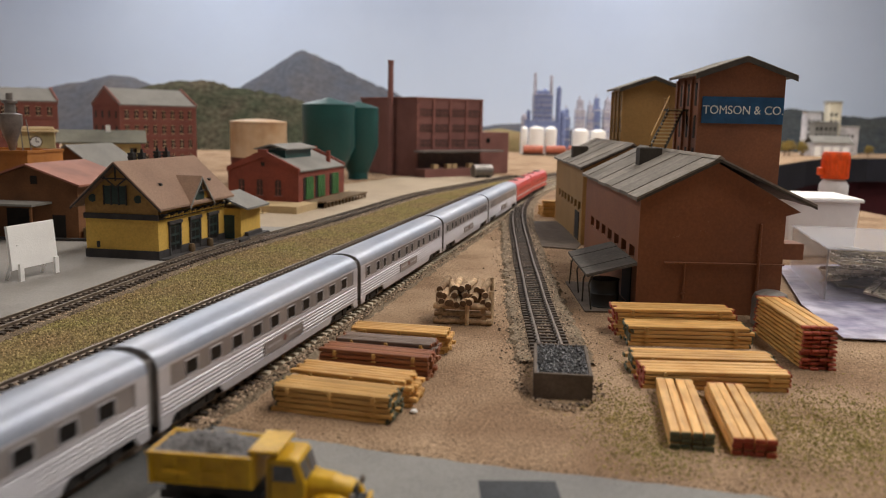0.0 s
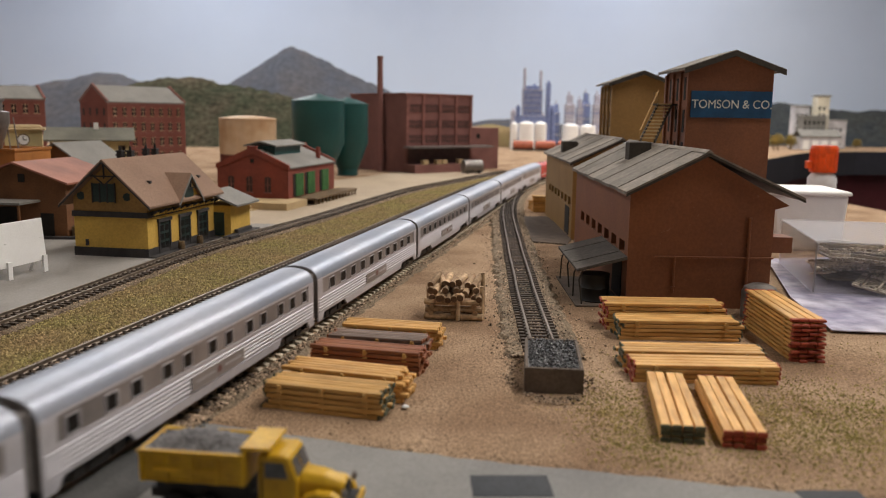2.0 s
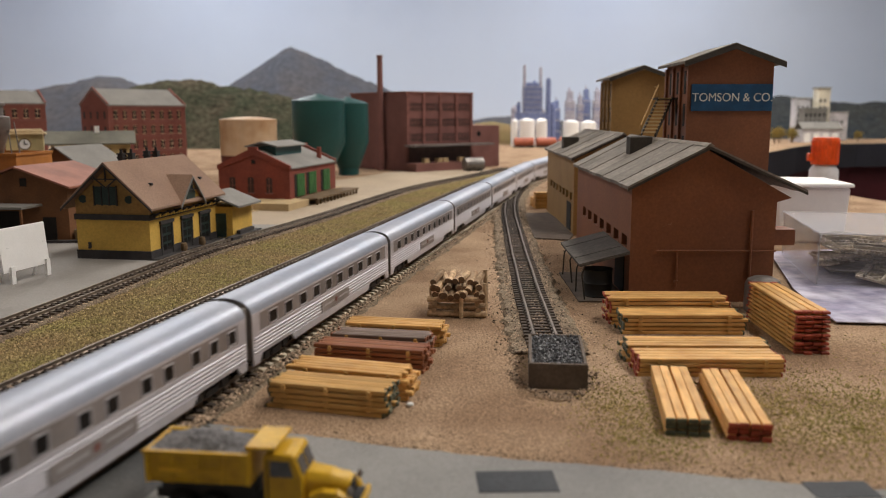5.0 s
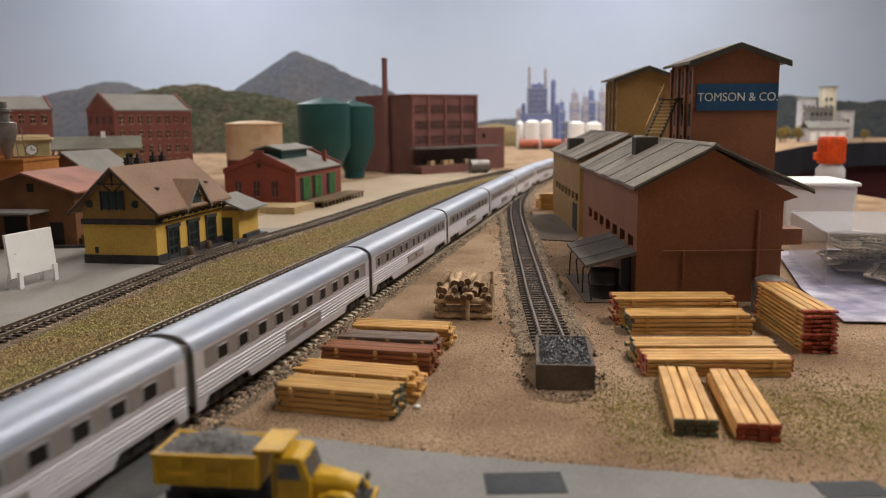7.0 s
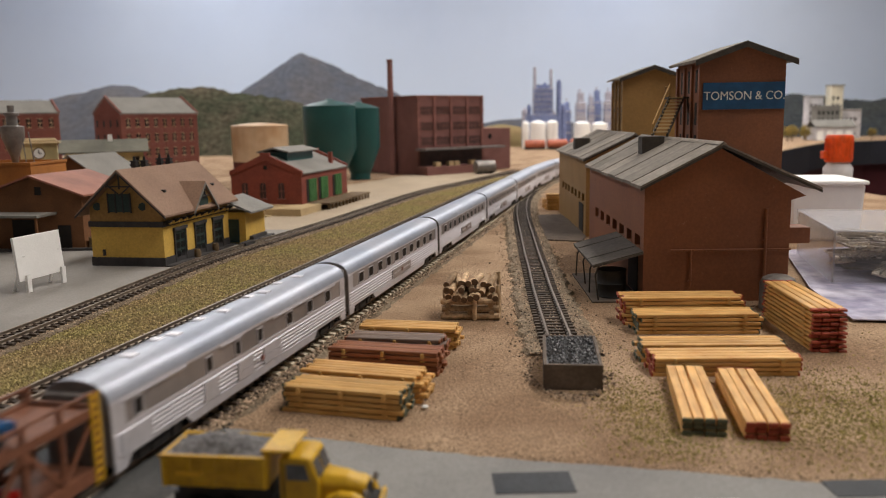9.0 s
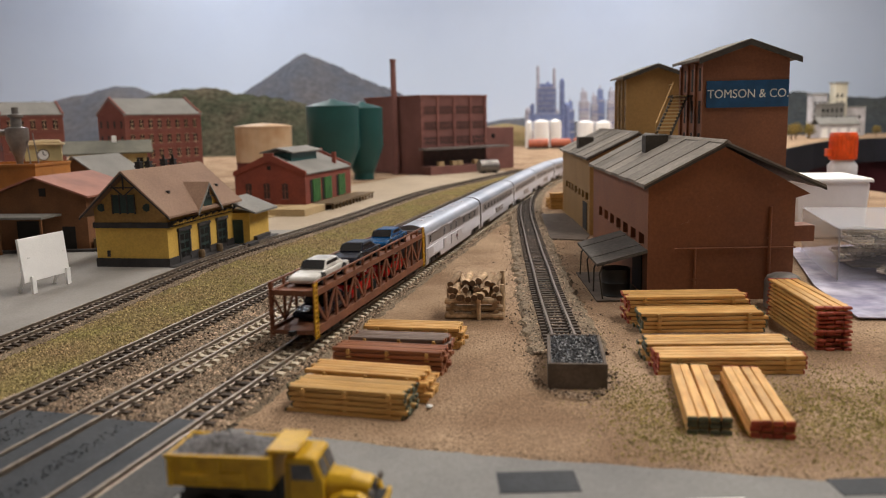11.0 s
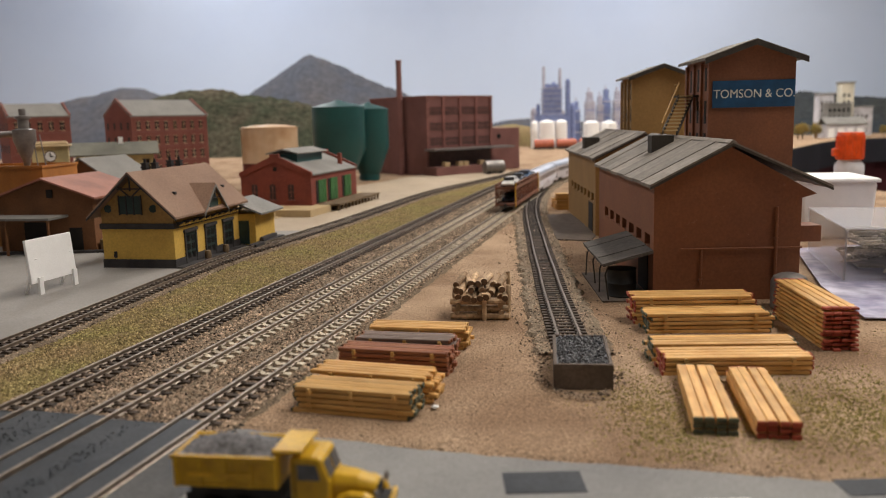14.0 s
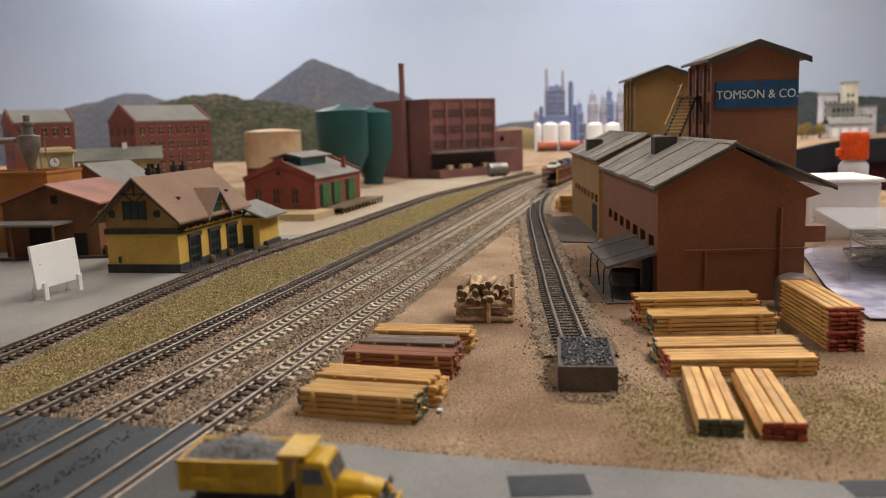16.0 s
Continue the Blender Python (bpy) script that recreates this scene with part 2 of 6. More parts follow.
TAN_ROAD = mat("pale_tan_road", (0.42, 0.335, 0.24), 0.85, var=0.15, second=(0.35, 0.28, 0.20), patch=20)
HILL_FOREST = mat("forested_hill", (0.036, 0.040, 0.024), 0.95, var=0.7, scale=70, second=(0.064, 0.053, 0.035), patch=11, depth=0.006, bump=0.6, spec=0.1)
HILL_BLUE = mat("blue_grey_hill", (0.072, 0.078, 0.096), 0.95, var=0.25, scale=60, second=(0.090, 0.086, 0.092), patch=9, depth=0.004, spec=0.1)
FASCIA = mat("dark_fascia", (0.022, 0.022, 0.032), 0.6, var=0.15, scale=60, patch=6)
FASCIA_RED = mat("dark_red_cloth", (0.09, 0.012, 0.018), 0.8, var=0.2, scale=200, patch=8)
CAP_ORANGE = mat("orange_plastic", (0.85, 0.10, 0.012), 0.4, var=0.06)
# Pale second colour paints the highlights on the lavender plastic bag.
PLASTIC_SHEET = mat("lavender_plastic_glints", (0.40, 0.385, 0.54), 0.22, var=0.25, scale=120, second=(0.70, 0.68, 0.80), patch=30, spec=0.5)
CLEAR = clear_sheet("clear_plastic", 0.06)
FROSTED = clear_sheet("frosted_clear_plastic", 0.32)
MILKY = mat("milky_plastic", (0.66, 0.64, 0.66), 0.35, var=0.05, patch=30)
SCRAP = mat("grey_track_pieces", (0.55, 0.49, 0.39), 0.6, 0.1, var=0.5, island=True, rand=0.6)
# Refinery colours are paled towards the backdrop to paint in haze.
REFINERY_BLUE = mat("hazed_blue_steel", (0.20, 0.25, 0.46), 0.6, var=0.2)
REFINERY_GREY = mat("hazed_mauve_steel", (0.44, 0.43, 0.52), 0.7, var=0.25)
WALLPAINT = mat("room_wall_paint", (0.72, 0.71, 0.69), 0.8, var=0.03, scale=30, patch=2)
FLOORPAINT = mat("room_floor", (0.18, 0.15, 0.13), 0.7, var=0.2, scale=40, patch=4)
CHALK = mat("white_chip", (0.85, 0.84, 0.82), 0.7, var=0.05)


def sky_paint():
    """Painted backdrop: dusty blue above, paler towards the horizon, faint cloudiness."""
    m = mat("sky_backdrop_paint", (0.45, 0.525, 0.68), 0.9, var=0.02, scale=8, second=(0.50, 0.57, 0.70), patch=1.2, bump=0)
    nt = m.node_tree
    n, l = nt.nodes, nt.links
    tc = [k for k in n if k.type == "TEX_COORD"][0]
    sep = n.new("ShaderNodeSeparateXYZ")
    l.new(tc.outputs["Object"], sep.inputs[0])
    mr = n.new("ShaderNodeMapRange")
    mr.inputs[1].default_value, mr.inputs[2].default_value = 0.0, 0.55
    l.new(sep.outputs[2], mr.inputs[0])
    mix = n.new("ShaderNodeMix")
    mix.data_type = "RGBA"
    hsv = [k for k in n if k.type == "HUE_SAT"][0]
    b = n["Principled BSDF"]
    mix.inputs[6].default_value = (0.63, 0.71, 0.85, 1)
    l.new(mr.outputs[0], mix.inputs[0]), l.new(hsv.outputs[0], mix.inputs[7])
    l.new(mix.outputs[2], b.inputs["Base Color"])
    return m


SKY = sky_paint()

# ---------------------------------------------------------------- mesh helpers, in millimetres


class Form:
    """Collects faces in millimetres; every shape may carry a matrix."""

    def __init__(self):
        self.v, self.f = [], []

    def put(self, verts, faces, m=None):
        k = len(self.v)
        self.v += [tuple(m @ Vector(p)) if m else tuple(p) for p in verts]
        self.f += [tuple(i + k for i in f) for f in faces]
        return self

    def box(self, x0, x1, y0, y1, z0, z1, m=None, c=0.0):
        """A box; c: size of the chamfer round the top edges."""
        if c:
            v = [(x0, y0, z0), (x1, y0, z0), (x1, y1, z0), (x0, y1, z0), (x0, y0, z1 - c), (x1, y0, z1 - c), (x1, y1, z1 - c), (x0, y1, z1 - c),
                 (x0 + c, y0 + c, z1), (x1 - c, y0 + c, z1), (x1 - c, y1 - c, z1), (x0 + c, y1 - c, z1)]
            f = [(3, 2, 1, 0), (0, 1, 5, 4), (1, 2, 6, 5), (2, 3, 7, 6), (3, 0, 4, 7), (4, 5, 9, 8), (5, 6, 10, 9), (6, 7, 11, 10), (7, 4, 8, 11), (8, 9, 10, 11)]
        else:
            v = [(x0, y0, z0), (x1, y0, z0), (x1, y1, z0), (x0, y1, z0), (x0, y0, z1), (x1, y0, z1), (x1, y1, z1), (x0, y1, z1)]
            f = [(3, 2, 1, 0), (0, 1, 5, 4), (1, 2, 6, 5), (2, 3, 7, 6), (3, 0, 4, 7), (4, 5, 6, 7)]
        return self.put(v, f, m)

    def prism(self, outline, a, b, axis="y", m=None):
        """Extrude an outline from a to b. axis y: outline is (x, z); x: (y, z); z: (x, y)."""
        put = {"y": lambda p, t: (p[0], t, p[1]), "x": lambda p, t: (t, p[0], p[1]), "z": lambda p, t: (p[0], p[1], t)}[axis]
        n = len(outline)
        v = [put(p, a) for p in outline] + [put(p, b) for p in outline]
        f = [(i, (i + 1) % n, n + (i + 1) % n, n + i) for i in range(n)] + [tuple(range(n))[::-1], tuple(range(n, 2 * n))]
        return self.put(v, f, m)

    def turn(self, rings, seg=16, m=None, cap=True):
        """Revolve (radius, z) pairs round z."""
        v, f = [], []
        for r, z in rings:
            v += [(r * math.cos(2 * math.pi * k / seg), r * math.sin(2 * math.pi * k / seg), z) for k in range(seg)]
        for j in range(len(rings) - 1):
            f += [(j * seg + k, j * seg + (k + 1) % seg, (j + 1) * seg + (k + 1) % seg, (j + 1) * seg + k) for k in range(seg)]
        if cap:
            f += [tuple(range(seg))[::-1], tuple(range((len(rings) - 1) * seg, len(rings) * seg))]
        return self.put(v, f, m)

    def rod(self, p, q, r, seg=8):
        p, q = Vector(p), Vector(q)
        d = q - p
        m = Matrix.Translation(p) @ d.to_track_quat("Z", "Y").to_matrix().to_4x4()
        return self.turn([(r, 0), (r, d.length)], seg, m)

    def bar(self, p, q, w, h):
        """A square bar from p to q."""
        p, q = Vector(p), Vector(q)
        d = q - p
        m = Matrix.Translation(p) @ d.to_track_quat("Y", "Z").to_matrix().to_4x4()
        return self.box(-w / 2, w / 2, 0, d.length, -h / 2, h / 2, m)

    def mesh(self, name, smooth=False):
        me = bpy.data.meshes.new(name)
        me.from_pydata([(x * MM, y * MM, z * MM) for x, y, z in self.v], [], self.f)
        bm = bmesh.new()
        bm.from_mesh(me)
        bmesh.ops.recalc_face_normals(bm, faces=bm.faces)
        bm.to_mesh(me)
        bm.free()
        if smooth:
            me.shade_smooth()
            me.set_sharp_from_angle(angle=radians(35))
        return me


def thing(name, label, category, x=0, y=0, z=0, rz=0, group="", kind=""):
    """An Empty at the base of a thing, in millimetres and degrees."""
    ob = new(name)
    ob.empty_display_size = 0.01
    ob.matrix_world = pose(x * MM, y * MM, z * MM, 0, 0, rz)
    return tagged(ob, label, category, group, kind)


def part(name, form, material, parent=None, label="", smooth=False, bevel=0.0, m=None, kind=""):
    me = form if isinstance(form, bpy.types.Mesh) else form.mesh(name, smooth)
    if not me.materials:
        me.materials.append(material)
    ob = new(name, me)
    if parent:
        ob.parent = parent
    if m:
        ob.matrix_local = m
    if label:
        ob["label"] = label
    if kind:
        ob["kind"] = kind
    if bevel:
        b = ob.modifiers.new("edge", "BEVEL")
        b.width, b.segments, b.limit_method = bevel * MM, 2, "ANGLE"
    return ob


def at(x, y, z=0, rz=0, rx=0, ry=0):
    """A local pose in millimetres."""
    return pose(x * MM, y * MM, z * MM, rx, ry, rz)


def T(x, y, z=0, rz=0, rx=0, ry=0):
    """A matrix for shapes still in millimetres."""
    return Matrix.LocRotScale((x, y, z), Euler([radians(a) for a in (rx, ry, rz)]), None)


def whole(name, form, material, label, category, group="", kind="", smooth=False, bevel=0.0):
    """A thing that is one mesh, in world millimetres."""
    return tagged(part(name, form, material, None, smooth=smooth, bevel=bevel), label, category, group, kind)


# ---------------------------------------------------------------- the lines of the tracks
HEAD = math.atan(0.26)
START = (-68.0, 270.0)


def main_line(s, off=0.0):
    """Place and heading on the train's track, s millimetres along, off to the right of the centre."""
    s0, s1, r = 760.0, 1080.0, 1900.0
    sx, cx = math.sin(HEAD), math.cos(HEAD)
    if s < s0:
        x, y, a = START[0] + s * sx, START[1] + s * cx, HEAD
    else:
        e = min(s, s1)
        a = HEAD + (e - s0) / r
        x = START[0] + s0 * sx + r * (cx - math.cos(a))
        y = START[1] + s0 * cx + r * (math.sin(a) - sx)
        if s > s1:
            x, y = x + (s - s1) * math.sin(a), y + (s - s1) * math.cos(a)
    return x + off * math.cos(a), y - off * math.sin(a), a


def smooth_line(points, step=4.0):
    """Catmull-Rom through the points, sampled evenly: list of (x, y, heading)."""
    pts = [Vector(p) for p in points]
    pts = [2 * pts[0] - pts[1]] + pts + [2 * pts[-1] - pts[-2]]
    dense = []
    for i in range(1, len(pts) - 2):
        a, b, c, d = pts[i - 1:i + 3]
        for k in range(60):
            t = k / 60
            dense.append(0.5 * (2 * b + (c - a) * t + (2 * a - 5 * b + 4 * c - d) * t * t + (3 * b - a - 3 * c + d) * t ** 3))
    dense.append(pts[-2])
    out, acc = [], 0.0
    for p, q in zip(dense, dense[1:]):
        d = (q - p).length
        h = math.atan2(q.x - p.x, q.y - p.y)
        while acc < d:
            w = p + (q - p) * (acc / d)
            out.append((w.x, w.y, h))
            acc += step
        acc -= d
    return out


def run(off, s0, s1, step=4.0):
    return [main_line(s, off) for s in np.arange(s0, s1, step)]


LINE_D = functools.partial(run, 0.0)
LINE_C = functools.partial(run, -31.5)
LINE_B = functools.partial(run, -63.5)
A_POINTS = [(-480, -1300), (-300, -300), (-232, 60), (-182, 336), (-166, 425), (-156, 485), (-141, 558), (-88, 730), (-12, 1004), (62, 1180), (150, 1390)]
SIDING_POINTS = [(51.0, 309), (51.6, 325), (57.5, 415), (62, 471), (66.5, 532), (73, 610), (78.5, 677), (86, 759), (97, 850), (111, 937), (131, 1032), (152, 1110)]

# ---------------------------------------------------------------- room, table and backdrop

def wall(name, x0, x1, y0, y1, z0, z1, material, label, category="wall"):
    return whole(name, Form().box(x0, x1, y0, y1, z0, z1), material, label, category, kind="structure")


wall("backdrop", -2600, 3000, 3600, 3640, -900, 1400, SKY, "dusty blue painted sky backdrop behind the layout", "backdrop")
wall("wall_west", -2640, -2600, -1900, 3640, -900, 1400, SKY, "dusty blue painted sky board along the side", "backdrop")
wall("wall_east", 3000, 3040, -1900, 3640, -900, 1400, WALLPAINT, "plain off-white painted room wall")
wall("wall_south", -2640, 3040, -1940, -1900, -900, 1400, WALLPAINT, "plain off-white painted room wall")
wall("floor", -2640, 3040, -1940, 3640, -940, -900, FLOORPAINT, "plain dark floor of the layout room", "floor")
wall("ceiling", -2640, 3040, -1940, 3640, 1400, 1440, WALLPAINT, "plain white ceiling of the layout room", "ceiling")
GLOW = bpy.data.materials.new("lamp_diffuser")
GLOW.use_nodes = True
GLOW.node_tree.nodes["Principled BSDF"].inputs["Emission Color"].default_value = (1.0, 0.955, 0.91, 1)
GLOW.node_tree.nodes["Principled BSDF"].inputs["Emission Strength"].default_value = 3.0
# Unseen fixtures; those on the left and at the backdrop are added helpers.
for lx, ly, lw in LAMPS:
    lamp = thing("ceiling_lamp", "unseen long white ceiling lamp with a glowing diffuser", "ceiling lamp", lx * 1000, ly * 1000, 1350, group="ceiling lamps")
    part("housing", Form().box(-160, 160, -590, 590, 22, 50), WHITE, lamp)
    part("diffuser", Form().box(-150, 150, -575, 575, 4, 20), GLOW, lamp, "glowing diffuser")


def hill_height(x, y):
    return 0.5 * noise.noise((x / 40.0, y / 40.0, 0)) + 0.35 * noise.noise((x / 9.0, y / 9.0, 3))


def sheet(name, xs, ys, z, material, label, kind="structure", category="ground", lump=hill_height):
    v = [(x, y, z + lump(x, y)) for y in ys for x in xs]
    nx = len(xs)
    f = [(j * nx + i, j * nx + i + 1, (j + 1) * nx + i + 1, (j + 1) * nx + i) for j in range(len(ys) - 1) for i in range(nx - 1)]
    return whole(name, Form().put(v, f), material, label, category, kind=kind, smooth=True)


fine_x = [-2600, -1500, -900, -600] + list(range(-420, 360, 6)) + [420, 500]
fine_y = [-1880, -1200, -600, -200, 0, 80] + list(range(120, 900, 6)) + list(range(900, 1500, 25)) + [1700, 2000, 2600, 3590]
sheet("ground", fine_x, fine_y, -0.6, DIRT, "tan sandy dirt ground of the model railway layout")
whole("layout_table", Form().box(-2600, 500, -1890, 3595, -60, -3), FASCIA, "dark plywood table under the layout", "table", kind="structure")
# the wing of the layout on the other side of the aisle
EDGE = [(500, 1494), (869, 2017), (1080, 2330), (1225, 2510), (1400, 2600), (1700, 2640), (2990, 2650)]
WING = EDGE + [(2990, 3590), (500, 3590)]
whole("ground_east", Form().put([(x, y, -0.6) for x, y in WING], [tuple(range(len(WING)))]), DIRT, "tan sandy ground on the far wing of the layout", "ground", kind="structure")
whole("layout_table_east", Form().prism(WING, -75, -3, "z"), FASCIA, "dark fascia board under the far wing of the layout", "table", kind="structure")
skirt = [(x, y + 40) for x, y in EDGE]
whole("table_skirt", Form().prism(skirt + [(x, y + 15) for x, y in skirt[::-1]], -890, -75, "z"), FASCIA_RED, "dark red cloth skirt hanging below the far table", "cloth")


def strip(name, line, left, right, z0, z1, material, label, category, kind="structure", ragged=0.0):
    """A low band along a line from left to right of it."""
    v, f = [], []
    for i, (x, y, a) in enumerate(line):
        c, s = math.cos(a), math.sin(a)
        rl = ragged * noise.noise((x / 7, y / 7, 11)) + ragged * 0.6 * noise.noise((x / 2.3, y / 2.3, 12))
        rr = ragged * noise.noise((x / 7, y / 7, 21)) + ragged * 0.6 * noise.noise((x / 2.3, y / 2.3, 22))
        lo = left(x, y) if callable(left) else left
        for o, z in ((lo + rl - 2.0, z0), (lo + rl, z1), (right + rr, z1), (right + rr + 2.0, z0)):
            v.append((x + o * c, y - o * s, z + (0.25 * noise.noise((x / 5 + o, y / 5, 5)) if z == z1 else 0)))
        if i:
            k = 4 * i
            f += [(k - 4 + j, k - 3 + j, k + 1 + j, k + j) for j in range(3)]
    return whole(name, Form().put(v, f), material, label, category, kind=kind, smooth=True)


A_LINE = smooth_line(A_POINTS)
SIDING = smooth_line(SIDING_POINTS)
strip("ballast_main", run(-31.5, -42, 1500, 5), -42, 43, -1.0, 1.15, GRAVEL, "grey-brown gravel ballast under the main tracks", "ballast", ragged=2.5)
strip("ballast_main_south", run(-31.5, -1700, -18, 40), -42, 43, -1.2, 0.1, GRAVEL, "grey-brown gravel ballast under the main tracks", "ballast", ragged=1)
strip("ballast_station", [p for p in A_LINE], -9, 11, -1.0, 1.1, GRAVEL, "grey-brown gravel ballast beside the station", "ballast", ragged=1.5)
strip("ballast_siding", SIDING, -14, 14, -1.0, 0.9, GRAVEL, "dark grey gravel along the lumber siding", "ballast", ragged=3)


# turf between the station track and the main tracks
v, f = [], []
a_near = [p for p in A_LINE if 216 < p[1] < 1330]
for i, (x, y, a) in enumerate(a_near):
    t = (y - START[1]) / math.cos(HEAD)
    bx, by, _ = main_line(t - 10, -63.5 - 9)
    ax = x + 12 * math.cos(a)
    ay = y - 12 * math.sin(a)
    for k in range(9):
        w = k / 8
        px, py = ax + (bx - ax) * w, ay + (by - ay) * w
        edge = 1.6 * noise.noise((px / 6, py / 6, 4)) if k in (0, 8) else 0
        v.append((px + edge, py, 0.2 + 0.9 * min(1, 4 * w * (1 - w)) + 0.4 * noise.noise((px / 6, py / 6, 9))))
    if i:
        f += [((i - 1) * 9 + k, (i - 1) * 9 + k + 1, i * 9 + k + 1, i * 9 + k) for k in range(8)]
whole("turf_strip", Form().put(v, f), TURF, "olive and ochre scatter turf between the tracks", "turf", kind="structure", smooth=True)

# grey platform on the station's side
v, f = [], []
plat = [p for p in A_LINE if -900 < p[1] < 690]
for i, (x, y, a) in enumerate(plat):
    for o in (-8.5, -8.0, -30, -60, -100, -330):
        v.append((x + o * math.cos(a), y - o * math.sin(a) * 0.3, 1.4 if o != -8.5 else -0.8))
    if i:
        f += [((i - 1) * 6 + k, (i - 1) * 6 + k + 1, i * 6 + k + 1, i * 6 + k) for k in range(5)]
whole("platform", Form().put(v, f), PAVING, "smooth grey paved platform beside the station track", "platform", kind="structure")
strip("ground_tan_road", [p for p in A_LINE if 640 < p[1] < 1380], -150, -10, -1.0, 1.2, TAN_ROAD, "pale tan road surface along the loading docks", "road", ragged=1.0)

# road in the foreground
edge = [(-420, 250), (-240, 249), (-146, 246), (-100, 242), (-66, 240), (-45, 233), (-20, 224), (0, 217), (30, 209), (70, 199), (106, 190), (160, 178), (260, 160), (420, 140)]
v, f = [], []
pts = []
for (x0, y0), (x1, y1) in zip(edge, edge[1:]):
    for k in range(10):
        w = k / 10
        pts.append((x0 + (x1 - x0) * w, y0 + (y1 - y0) * w))
for i, (x, y) in enumerate(pts):
    e = 1.3 * noise.noise((x / 9, y / 9, 2)) + 0.7 * noise.noise((x / 2.5, y / 2.5, 2))
    v += [(x, y + e + 1.0, -0.9), (x, y + e, 0.35), (x, 100, 0.35), (x, -700, 0.35)]
    if i:
        f += [((i - 1) * 4 + k, (i - 1) * 4 + k + 1, i * 4 + k + 1, i * 4 + k) for k in range(3)]
whole("road", Form().put(v, f), ASPHALT, "grey painted road in front of the lumber yard", "road", kind="structure")
for px, py, w, d in ((14.5, 190, 20, 12), (96, 184, 16, 9)):
    whole("road_patch", Form().box(px, px + w, py, py + d, 0.3, 0.55), CROSSING, "dark grey square patch on the road", "patch", group="road patches")
whole("road_sign_sheet", Form().box(58, 72, 176, 184, 0.3, 0.62), WHITE, "small white flat marking on the road", "marking")


# ---------------------------------------------------------------- tracks
def rails(name, parent, line, material, gauge=9.0, top=4.0, foot=2.2):
    for side in (-1, 1):
        v, f = [], []
        sec = [(-0.75, foot), (-0.22, foot + 0.35), (-0.22, top - 0.7), (-0.46, top - 0.55), (-0.46, top), (0.46, top), (0.46, top - 0.55), (0.22, top - 0.7), (0.22, foot + 0.35), (0.75, foot)]
        n = len(sec)
        for i, (x, y, a) in enumerate(line):
            for o, z in sec:
                w = side * gauge / 2 + o
                v.append((x + w * math.cos(a), y - w * math.sin(a), z))
            if i:
                k = i * n
                f += [(k - n + j, k - n + (j + 1) % n, k + (j + 1) % n, k + j) for j in range(n)]
        part(name, Form().put(v, f), material, parent)


def tie_form(kind):
    if kind == "light":
        q = Form()
        for s in (-1, 1):
            q.prism([(s * 2.0, 0.9), (s * 8.3, 0.9), (s * 8.3, 2.0), (s * 7.6, 2.3), (s * 3.0, 2.3), (s * 2.0, 1.8)][::s], -1.35, 1.35)
            q.box(s * 4.5 - 1.5, s * 4.5 + 1.5, -0.7, 0.7, 2.2, 2.75)
        q.box(-2.2, 2.2, -1.1, 1.1, 0.9, 1.75)
    else:
        q = Form().box(-8.2, 8.2, -1.15, 1.15, 0.7, 2.2, c=0.15)
        for s in (-4.5, 4.5):
            q.box(s - 1.3, s + 1.3, -0.65, 0.65, 2.1, 2.7)
    return q


TIE = {"light": tie_form("light").mesh("tie"), "dark": tie_form("dark").mesh("tie")}
TIE["light"].materials.append(TIE_LIGHT)
TIE["dark"].materials.append(TIE_DARK)


def track(label, line_fine, line_ties, kind_of, near, group="railway tracks", steel=RAIL):
    ob = thing("railway_track", label, "track", group=group)
    rails("rail", ob, line_fine, steel)
    far = {"light": Form(), "dark": Form()}
    shape = {k: tie_form(k) for k in far}
    for x, y, a in line_ties:
        k = kind_of(x, y)
        j = random.uniform(-1.2, 1.2)
        if near(x, y):
            part("tie", TIE[k], None, ob, m=at(x, y, 0, -math.degrees(a) + j))
        else:
            far[k].put(shape[k].v, shape[k].f, T(x, y, 0, -math.degrees(a) + j))
    for k, q in far.items():
        if q.v:
            part("distant_ties", q, TIE_LIGHT if k == "light" else TIE_DARK, ob, kind="stuff")
    return ob


def light_past(limit):
    return lambda x, y: "light" if y > limit else "dark"


def main_fine(off):
    return run(off, -1700, 760, 60) + run(off, 760, 1090, 10) + run(off, 1090, 3300, 200)


for off, lim, lab in ((0.0, 283, "nickel rails on pale concrete ties, worn, beside the lumber yard"),
                      (-31.5, 292, "nickel rails on pale concrete ties between two other tracks"),
                      (-63.5, 1e9, "brown weathered rails on dark wooden ties beside turf")):
    track(lab, main_fine(off), run(off, {0.0: -30, -31.5: -32, -63.5: -34}[off], 1500, 6.2 if lim < 1e8 else 5.0), light_past(lim), lambda x, y: 240 < y < 640)
track("brown weathered rails on dark ties passing the station", A_LINE[::3], [p for p in smooth_line(A_POINTS, 5.0) if -100 < p[1] < 1390],
      lambda x, y: "dark", lambda x, y: 300 < y < 640)
side_line = [(x, y, a) for x, y, a in SIDING]
track("dark siding track ending at a coal bunker", side_line[::2], smooth_line(SIDING_POINTS, 5.2), lambda x, y: "dark", lambda x, y: y < 620, steel=RAIL_DARK)

# grade crossing: dark infill beside and between the rails
crossing = thing("grade_crossing", "dark asphalt grade crossing over the main tracks", "crossing", kind="structure")
for off in (0.0, -31.5, -63.5):
    end = {0.0: -32, -31.5: -34, -63.5: -36}[off]
    x, y, a = main_line(end, off)
    part("crossing_panel", Form().box(-3.4, 3.4, -1400, 0, -1, 3.5), CROSSING, crossing, m=at(x, y, 0, -math.degrees(a)))
